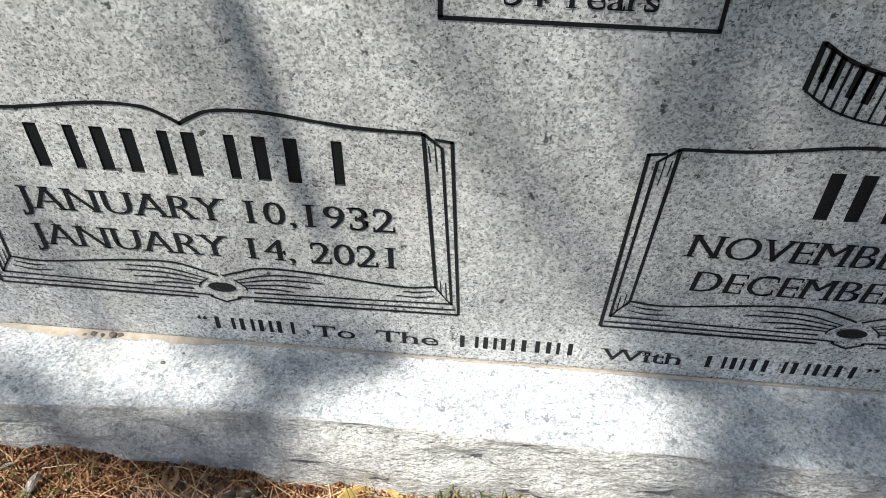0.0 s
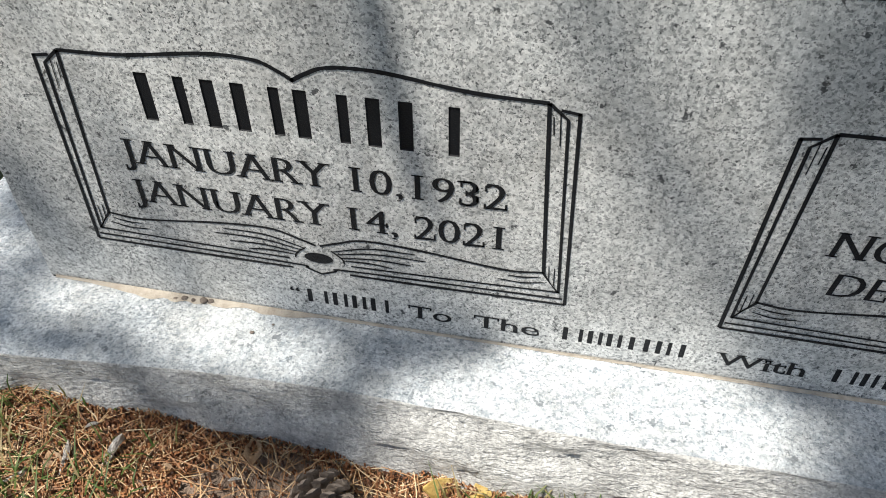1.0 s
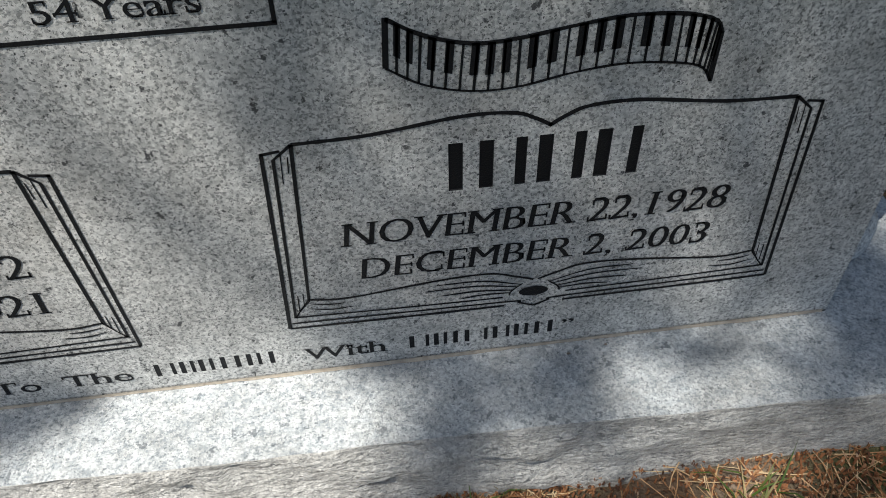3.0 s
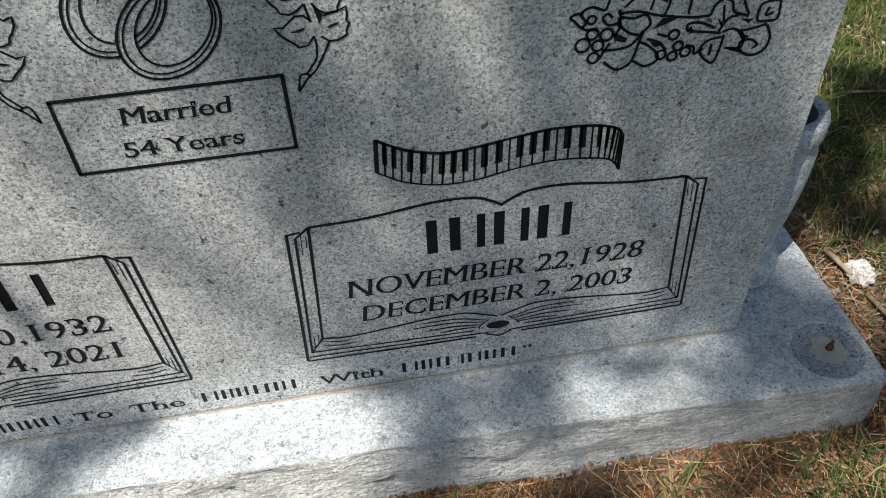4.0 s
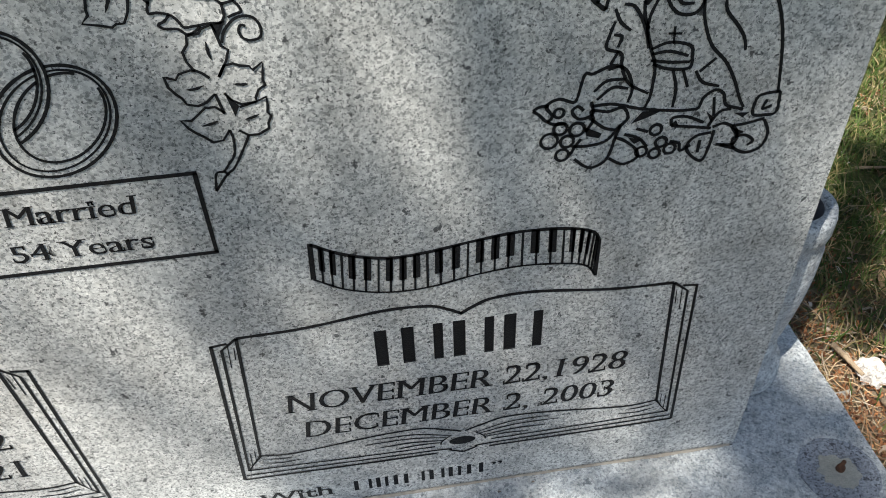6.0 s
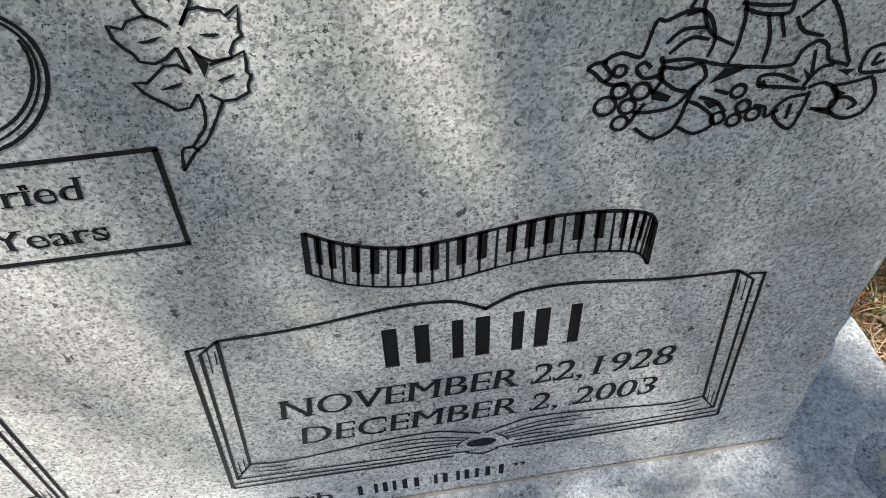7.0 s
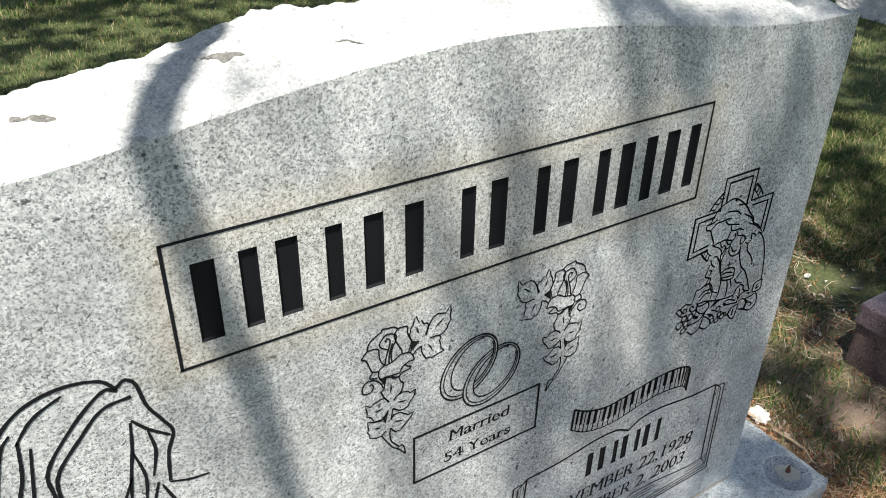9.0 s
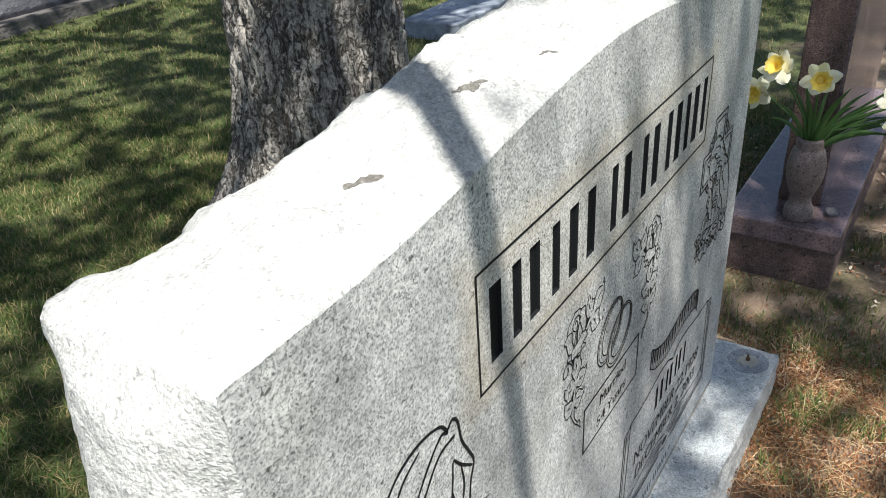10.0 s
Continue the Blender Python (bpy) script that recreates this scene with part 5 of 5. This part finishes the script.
def build_trunk():
    nseg, levels = 200, []
    z = -0.08
    while z < 1.4:
        levels.append(z)
        z += 0.011
    while z < 3.6:
        levels.append(z)
        z += 0.08
    verts, faces = [], []
    for z in levels:
        for k in range(nseg):
            a = 6.2832 * k / nseg
            ca, sa = math.cos(a), math.sin(a)
            r = trunk_radius(z) * (1 + 0.05 * noise.noise((ca * 1.3, sa * 1.3, z * 0.8)) + 0.10 * math.exp(-max(z, 0) / 0.3) * noise.noise((ca * 2.2, sa * 2.2, 4)))
            turn = (a - 2.3 + math.pi) % (2 * math.pi) - math.pi
            r += 0.24 * math.exp(-max(z, 0) / 0.22) * math.exp(-(turn / 0.6) ** 2)      # a buttress root
            if z < 1.5:
                q = Vector((ca * 4.6, sa * 4.6, z * 3.4))
                q += 0.35 * Vector((noise.noise(q * 1.7), noise.noise(q * 1.7 + Vector((9, 2, 1))), noise.noise(q * 1.3 + Vector((3, 7, 1)))))
                furrow = min(1.0, abs(noise.noise(q)) * 5) * min(1.0, 0.25 + abs(noise.noise(q * 2.2 + Vector((5, 1, 2)))) * 5)
                cross = min(1.0, 0.4 + abs(noise.noise((ca * 9, sa * 9, z * 22))) * 4)
                r += 0.024 * furrow ** 0.6 * cross - 0.016 + 0.003 * noise.noise(q * 9) + 0.008 * noise.noise((ca * 5, sa * 5, z * 1.2))
            verts.append((TREE.x + r * ca, TREE.y + r * sa, z))
    for j in range(len(levels) - 1):
        for k in range(nseg):
            faces.append((j * nseg + k, j * nseg + (k + 1) % nseg, (j + 1) * nseg + (k + 1) % nseg, (j + 1) * nseg + k))
    return verts, faces


tree = new("tree")
tagged(tree, "mature tree with thick furrowed grey bark behind the headstone", "tree")
tv, tf = build_trunk()
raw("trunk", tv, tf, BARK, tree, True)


def lifted(X, Y, h):
    """The point at height h that shades the place (X, Y) level with the base's top."""
    return Vector((X, Y, ZB)) + SUN * ((h - ZB) / SUN.z)


fork = TREE + Vector((0, 0, 3.4))
limbs = [
    [TREE + Vector((-0.1, -0.1, 2.3)), TREE + Vector((-0.5, -0.5, 2.7)), lifted(0.22, 0.6, 2.75), lifted(0.1, 0.455, 2.77), lifted(-0.005, 0.321, 2.8), lifted(-0.064, 0.203, 2.85), lifted(-0.102, 0.138, 2.9), lifted(-0.14, 0.06, 2.95)],
    [fork, TREE + Vector((-0.8, 0.3, 4.4)), TREE + Vector((-1.9, 0.4, 5.0)), TREE + Vector((-3.0, 0.2, 5.5))],
    [fork, TREE + Vector((0.9, -0.6, 4.3)), TREE + Vector((1.9, -1.4, 5.0)), TREE + Vector((2.8, -2.0, 5.4))],
    [fork, TREE + Vector((0.7, 0.9, 4.4)), TREE + Vector((1.5, 2.2, 5.2)), TREE + Vector((2.0, 3.4, 5.6))],
    [fork, TREE + Vector((-0.5, 1.2, 4.6)), TREE + Vector((-1.4, 2.4, 5.2)), TREE + Vector((-1.8, 3.6, 5.5))],
    [fork, TREE + Vector((0.1, 0.1, 4.6)), TREE + Vector((-0.1, 0.0, 6.5))],
    [fork, TREE + Vector((-0.5, -0.9, 4.3)), TREE + Vector((-1.0, -2.0, 4.9)), TREE + Vector((-1.6, -3.0, 5.2))],
]
for n_limb, path in enumerate(limbs):
    bm = bmesh.new()
    pts = spline(path, 6)
    r0, r1 = (0.04, 0.011) if n_limb == 0 else (0.085, 0.012)
    tube(bm, pts, [r0 + (r1 - r0) * (i / (len(pts) - 1)) ** 0.6 for i in range(len(pts))], 10)
    part("limb", bm, BARK, tree)

SLIP_X, SLIP_Y = -SUN.x / SUN.z, -SUN.y / SUN.z      # how far a shadow slips for each metre of height


def open_at(x, y, z, rx, ry, rz=0.0):
    """A gap in the leaves that lights a spot at (x, y), z above the base."""
    return (x + SLIP_X * z, y + SLIP_Y * z, rx, max(ry, 0.015) + SLIP_Y * rz)


GAPS = [
    # the base, from end to end
    open_at(-0.03, -0.08, 0, 0.195, 0.12), open_at(-0.37, -0.055, 0, 0.075, 0.05), open_at(-0.6, -0.03, 0, 0.07, 0.035), open_at(0.46, -0.085, 0, 0.1, 0.028), open_at(0.53, -0.02, 0, 0.035, 0.02),
    # slanting streaks down the face
    open_at(-0.53, 0, 0.62, 0.09, 0, 0.26), open_at(-0.4, 0, 0.66, 0.05, 0, 0.2), open_at(-0.22, 0, 0.47, 0.06, 0, 0.14), open_at(-0.17, 0, 0.25, 0.05, 0, 0.07),
    open_at(-0.31, 0, 0.32, 0.045, 0, 0.1), open_at(-0.42, 0, 0.2, 0.05, 0, 0.08), open_at(-0.2, 0, 0.8, 0.035, 0, 0.1), open_at(-0.1, 0, 0.62, 0.022, 0, 0.07),
    open_at(-0.005, 0, 0.69, 0.022, 0, 0.05), open_at(0.14, 0, 0.59, 0.026, 0, 0.11), open_at(0.01, 0, 0.33, 0.02, 0, 0.06), open_at(0.055, 0, 0.2, 0.018, 0, 0.04), open_at(-0.04, 0, 0.37, 0.016, 0, 0.05),
    open_at(0.05, 0, 0.88, 0.02, 0, 0.05), open_at(0.16, 0, 0.85, 0.018, 0, 0.06), open_at(0.26, 0, 0.83, 0.016, 0, 0.05), open_at(0.45, 0, 0.85, 0.024, 0, 0.07), open_at(0.565, 0, 0.6, 0.012, 0, 0.12),
    # the rough top
    open_at(-0.46, 0.09, 0.9, 0.25, 0.15), open_at(-0.13, 0.09, 0.92, 0.13, 0.1), open_at(0.12, 0.06, 0.92, 0.06, 0.04),
    # the ground round about
    open_at(-0.41, -0.16, -0.08, 0.13, 0.045), open_at(-0.48, -0.23, -0.1, 0.17, 0.05), open_at(-0.3, -0.165, -0.1, 0.12, 0.04), open_at(-0.2, -0.18, -0.1, 0.14, 0.05), open_at(0.9, 0.15, -0.1, 0.06, 0.05), open_at(1.27, 0.8, -0.1, 0.24, 0.16),
    open_at(-0.69, 0.09, 0.68, 0.13, 0.13, 0.3), open_at(1.2, -0.52, -0.1, 0.13, 0.06), open_at(1.17, 0.12, -0.1, 0.05, 0.05), open_at(1.08, 0.0, -0.1, 0.07, 0.045), open_at(1.12, 0.33, -0.1, 0.08, 0.06), open_at(0.62, -0.3, -0.1, 0.13, 0.06), open_at(0.45, -0.12, -0.06, 0.28, 0.026), open_at(0.72, -0.18, -0.1, 0.09, 0.045), open_at(0.47, -0.17, -0.1, 0.05, 0.03), open_at(1.3, -0.36, -0.1, 0.12, 0.07),
    open_at(1.0, 0.6, -0.1, 0.1, 0.06), open_at(1.5, 0.42, -0.1, 0.12, 0.08), open_at(1.58, 1.0, -0.1, 0.12, 0.08), open_at(1.33, 0.55, -0.1, 0.1, 0.07), open_at(0.97, 0.18, -0.1, 0.05, 0.04), open_at(1.2, 0.22, -0.1, 0.07, 0.04), open_at(1.6, -0.4, -0.1, 0.16, 0.1),
]

# thin leaf over the back of the rough top, as centre and half widths
THIN = [open_at(-0.28, 0.16, 0.9, 0.26, 0.045), open_at(0.14, 0.1, 0.93, 0.16, 0.06)]
# clumps of leaves that shade a spot on the base and its front
DENSE = [open_at(-0.245, -0.018, 0, 0.045, 0.03), open_at(0.27, -0.055, 0, 0.075, 0.055), open_at(0.65, 0.0, 0, 0.12, 0.06)]


def shade(X, Y):
    """How thick the leaves are over a place, 0 to 1."""
    soft = 0.5 * noise.noise((X * 9, Y * 9, 5.0)) + 0.5 * noise.noise((X * 24, Y * 24, 3.0))
    if any(((X - cx) / rx) ** 2 + ((Y - cy) / ry) ** 2 < 1 + soft for cx, cy, rx, ry in DENSE):
        return 0.9
    if any(((X - cx) / rx) ** 2 + ((Y - cy) / ry) ** 2 < 1 + soft for cx, cy, rx, ry in GAPS):
        return 0.0
    if any(((X - cx) / rx) ** 2 + ((Y - cy) / ry) ** 2 < 1 + soft for cx, cy, rx, ry in THIN):
        return 0.22
    if -0.62 < X < -0.32 and -0.132 < Y < -0.07:
        return 0.5
    if 0.9 < X < 1.24 and -0.4 < Y < 0.02:
        return 0.6 + 0.5 * noise.noise((X * 12, Y * 12, 4.5))
    if X > 1.24 and -0.15 < Y < 0.4:
        return 0.55
    x = X - SLIP_X / SLIP_Y * Y
    if 0 <= Y < 0.34 and abs(x) < 0.72:
        # over the stone's face: thin leaf at one end, thicker at the other
        k = 0.25 + 0.52 * max(0.0, min(1.0, (x + 0.1) / 0.3))
        w = noise.noise((X * 13, Y * 9, 1.5)) + 0.8 * noise.noise((X * 25, Y * 18, 2.5))
        return k * max(0.25, min(1.0, 0.65 + 1.3 * w))
    deep = max(0.0, min(1.0, (X - 0.16) / 0.12)) * max(0.0, min(1.0, (0.1 - Y) / 0.1)) * max(0.0, min(1.0, (0.85 - X) / 0.1)) * max(0.0, min(1.0, (Y + 0.3) / 0.1))
    k = (1.0 if Y < 0.55 else 0.78) + 0.2 * deep
    w = 0.8 * noise.noise((X * 6.5, Y * 6.5, 1.5)) + 0.8 * noise.noise((X * 15, Y * 12, 2.5))
    return max(k * max(0.0, min(1.0, 0.6 + 1.9 * w)), (0.8 + 0.6 * noise.noise((X * 16, Y * 22, 6.5))) * deep)


def build_crown():
    """Thousands of small leaves round the limbs, in clumps with gaps between them."""
    rs = np.random.RandomState(4)
    near, far = [], []
    while len(near) < 13500:
        X, Y = rs.uniform(-1.5, 2.2), rs.uniform(-0.9, 1.6)
        if rs.uniform() < shade(X, Y):
            near.append((X, Y, rs.uniform(5.0, 8.0), 0.075))
    while len(far) < 46000:
        X, Y = rs.uniform(-5, 8), rs.uniform(-3.5, 9)
        if -1.5 < X < 2.2 and -0.9 < Y < 1.6:
            continue
        if math.hypot(X - 1.3, Y - 2.4) > 5.6 + 1.2 * noise.noise((X * 0.8, Y * 0.8, 3)) + 0.8 * noise.noise((X * 2.5, Y * 2.5, 4)):
            continue
        thick = 0.44 + 1.0 * noise.noise((X * 2.6, Y * 4.0, 7.5)) + 1.3 * noise.noise((X * 6.5, Y * 9.0, 8.5))
        if rs.uniform() > min(0.8, max(0.06, thick)):
            continue
        far.append((X, Y, rs.uniform(5.0, 9.0), 0.12))
    verts, faces = [], []
    for X, Y, h, size in near + far:
        c = lifted(X, Y, h)
        d = Vector(rs.normal(size=3))
        d.z *= 0.5
        d.normalize()
        s = d.cross(Vector(rs.normal(size=3))).normalized()
        ln, w = size * rs.uniform(0.7, 1.3), size * rs.uniform(0.4, 0.6)
        k = len(verts)
        up = d.cross(s) * 0.12 * size
        verts += [tuple(c - ln * 0.5 * d), tuple(c + w * s * 0.42 - 0.25 * ln * d + up), tuple(c + w * s * 0.46 + 0.12 * ln * d + up), tuple(c + ln * 0.5 * d),
                  tuple(c - w * s * 0.46 + 0.12 * ln * d + up), tuple(c - w * s * 0.42 - 0.25 * ln * d + up)]
        faces += [(k, k + 1, k + 2, k + 3), (k, k + 3, k + 4, k + 5)]
    return verts, faces


cv, cf = build_crown()
crown = raw("crown", cv, cf, LEAF, tree)
tagged(crown, "crown of small green leaves", kind="stuff")

# ---- lawn and litter ----


def blocked(x, y, pad=0.0):
    if -BASE_X - 0.015 - pad < x < BASE_X + 0.015 + pad and BASE_Y0 - 0.003 - pad < y < BASE_Y1 + 0.015 + pad:
        return True
    if x > 1.23 - pad and x < 2.47 and -0.15 - pad < y < 0.17 + pad:
        return True
    return (x - TREE.x) ** 2 + (y - TREE.y) ** 2 < 0.45 ** 2


def blades(count, box, height, width, seed, keep, mat, name, label, category):
    rs = np.random.RandomState(seed)
    verts, faces = [], []
    made = 0
    while made < count:
        x, y = rs.uniform(box[0], box[1]), rs.uniform(box[2], box[3])
        if blocked(x, y) or rs.uniform() > keep(x, y):
            continue
        made += 1
        z = soil(x, y) - 0.003
        a = rs.uniform(0, 6.2832)
        hgt = height * rs.uniform(0.45, 1.25)
        lean = rs.uniform(0.2, 1.5) * hgt
        dx, dy = math.cos(a), math.sin(a)
        px, py = -dy * width * 0.5, dx * width * 0.5
        k = len(verts)
        verts += [(x - px, y - py, z), (x + px, y + py, z),
                  (x + dx * lean * 0.35 + px * 0.8, y + dy * lean * 0.35 + py * 0.8, z + hgt * 0.6), (x + dx * lean * 0.35 - px * 0.8, y + dy * lean * 0.35 - py * 0.8, z + hgt * 0.6),
                  (x + dx * lean, y + dy * lean, z + hgt * 0.9)]
        faces += [(k, k + 1, k + 2, k + 3), (k + 3, k + 2, k + 4)]
    ob = raw(name, verts, faces, mat)
    tagged(ob, label, category, kind="stuff")


def lawn_cover(x, y):
    n = noise.noise((x * 2.3, y * 2.3, 3.3)) + 0.5 * noise.noise((x * 7, y * 7, 4.1))
    tuft = 0.5 * math.exp(-((x - 1.1) / 0.2) ** 2 - ((y + 0.12) / 0.28) ** 2)
    return max(0.0, min(1.0, 0.36 + 0.42 * y + 1.2 * n + tuft)) * max(0.12, min(1.0, (x - 0.84) / 0.14 if y < 0.45 else 1.0))


def front_fade(x):
    return max(0.1, min(1.0, (0.42 - x) / 0.3))


def front_cover(x, y):
    n = noise.noise((x * 5, y * 5, 8.3))
    return max(0.0, min(1.0, 0.02 + 1.3 * n + (0.7 if x < -0.42 else 0) - 5 * max(0, y + 0.19)))


blades(78000, (0.78, 2.9, -0.7, 2.2), 0.033, 0.0026, 11, lawn_cover, GRASS, "thin_grass", "thin patchy grass between the graves", "grass")
blades(110000, (-2.6, 5.2, 0.45, 4.8), 0.034, 0.0036, 12, lambda x, y: max(0.35, lawn_cover(x, y)), GRASS, "lawn", "dappled green and straw-coloured lawn", "grass")
blades(110000, (-1.3, 1.4, 0.3, 3.3), 0.024, 0.0026, 16, lambda x, y: max(0.5, lawn_cover(x, y)), GRASS, "near_lawn", "short dense green and straw-coloured grass behind the headstone", "grass")
blades(30000, (-4, 9, 4.5, 10), 0.045, 0.009, 13, lambda x, y: 1.0, GRASS, "far_lawn", "dappled green lawn in the distance", "grass")
blades(900, (0.45, 0.8, -0.6, -0.12), 0.04, 0.0024, 15, lambda x, y: max(0.0, noise.noise((x * 9, y * 9, 1.3))), GRASS, "sparse_grass", "sparse grass tufts in the bare soil", "grass")
blades(5200, (-0.95, 0.5, -0.42, -0.1), 0.036, 0.0022, 14, front_cover, GRASS, "front_grass", "sparse grass in the pine litter", "grass")


def needles(count, box, seed, length, width, mat, name, label, category, keep=lambda x, y: 1.0):
    rs = np.random.RandomState(seed)
    verts, faces = [], []
    made = 0
    while made < count:
        x, y = rs.uniform(box[0], box[1]), rs.uniform(box[2], box[3])
        if blocked(x, y) or rs.uniform() > keep(x, y):
            continue
        made += 1
        a = rs.uniform(0, 6.2832)
        ln = length * rs.uniform(0.5, 1.2)
        bend = rs.uniform(-0.5, 0.5)
        k = len(verts)
        for i in range(4):
            f = i / 3 - 0.5
            ang = a + bend * f
            px, py = x + ln * f * math.cos(ang), y + ln * f * math.sin(ang)
            if blocked(px, py, -0.01):
                px, py = x, y - 0.0001 * i
            zz = soil(px, py) + 0.002 + rs.uniform(0, 0.009)
            ox, oy = -math.sin(ang) * width * 0.5, math.cos(ang) * width * 0.5
            verts += [(px - ox, py - oy, zz), (px + ox, py + oy, zz + width * 0.3)]
        for i in range(3):
            faces.append((k + 2 * i, k + 2 * i + 1, k + 2 * i + 3, k + 2 * i + 2))
    ob = raw(name, verts, faces, mat)
    tagged(ob, label, category, kind="stuff")


def litter_cover(x, y):
    return max(0.05, min(1.0, 0.55 + 1.2 * noise.noise((x * 3.1, y * 3.1, 6.6)) - 0.35 * max(0, y - 0.4)))


needles(6500, (-0.95, 0.6, -0.42, -0.1), 31, 0.085, 0.0009, NEEDLE, "pine_needles", "dry orange-tan pine needles on the soil", "pine needles", lambda x, y: 0.12 if ((x + 0.3) / 0.1) ** 2 + ((y + 0.17) / 0.05) ** 2 < 1 else front_fade(x))
needles(5200, (0.74, 2.3, -0.8, 1.5), 32, 0.07, 0.0014, LITTER, "pine_needles", "dry tan pine needles among thin grass", "pine needles", litter_cover)
needles(30000, (-0.95, 0.6, -0.40, -0.1), 33, 0.0045, 0.0019, MULCH, "bark_flakes", "reddish brown flakes of bark litter", "bark litter", lambda x, y: 0.1 if ((x + 0.3) / 0.1) ** 2 + ((y + 0.17) / 0.05) ** 2 < 1 else front_fade(x) * max(0.08, min(1.0, 1.25 + (y + 0.1) * 6 + noise.noise((x * 6, y * 6, 2)))))
needles(5000, (0.74, 2.3, -0.8, 1.2), 34, 0.008, 0.004, MULCH, "bark_flakes", "reddish brown flakes of bark litter", "bark litter", litter_cover)
needles(520, (0.74, 2.3, -0.8, 1.4), 35, 0.016, 0.006, CHAFF, "leaf_bits", "pale bits of dry leaf and bark on the soil", "leaf litter", lambda x, y: max(0.1, min(1.0, 0.5 + noise.noise((x * 4, y * 4, 9.1)))))
needles(900, (0.775, 1.1, -0.4, 0.75), 36, 0.075, 0.0011, NEEDLE, "pine_needles", "orange-brown pine needles beside the plinth's end", "pine needles", lambda x, y: max(0.1, min(1.0, 1.2 - (x - 0.78) / 0.25)))
needles(2600, (0.775, 1.05, -0.4, 0.6), 37, 0.006, 0.0028, MULCH, "bark_flakes", "dark flakes of bark litter beside the plinth's end", "bark litter", lambda x, y: max(0.1, min(1.0, 1.2 - (x - 0.78) / 0.22)))
needles(800, (0.42, 0.95, -0.45, -0.1), 38, 0.07, 0.0011, NEEDLE, "pine_needles", "dry pine needles on the soil before the plinth", "pine needles")
needles(4500, (0.42, 0.95, -0.45, -0.1), 39, 0.0055, 0.0026, MULCH, "bark_flakes", "brown flakes of bark litter before the plinth", "bark litter", litter_cover)
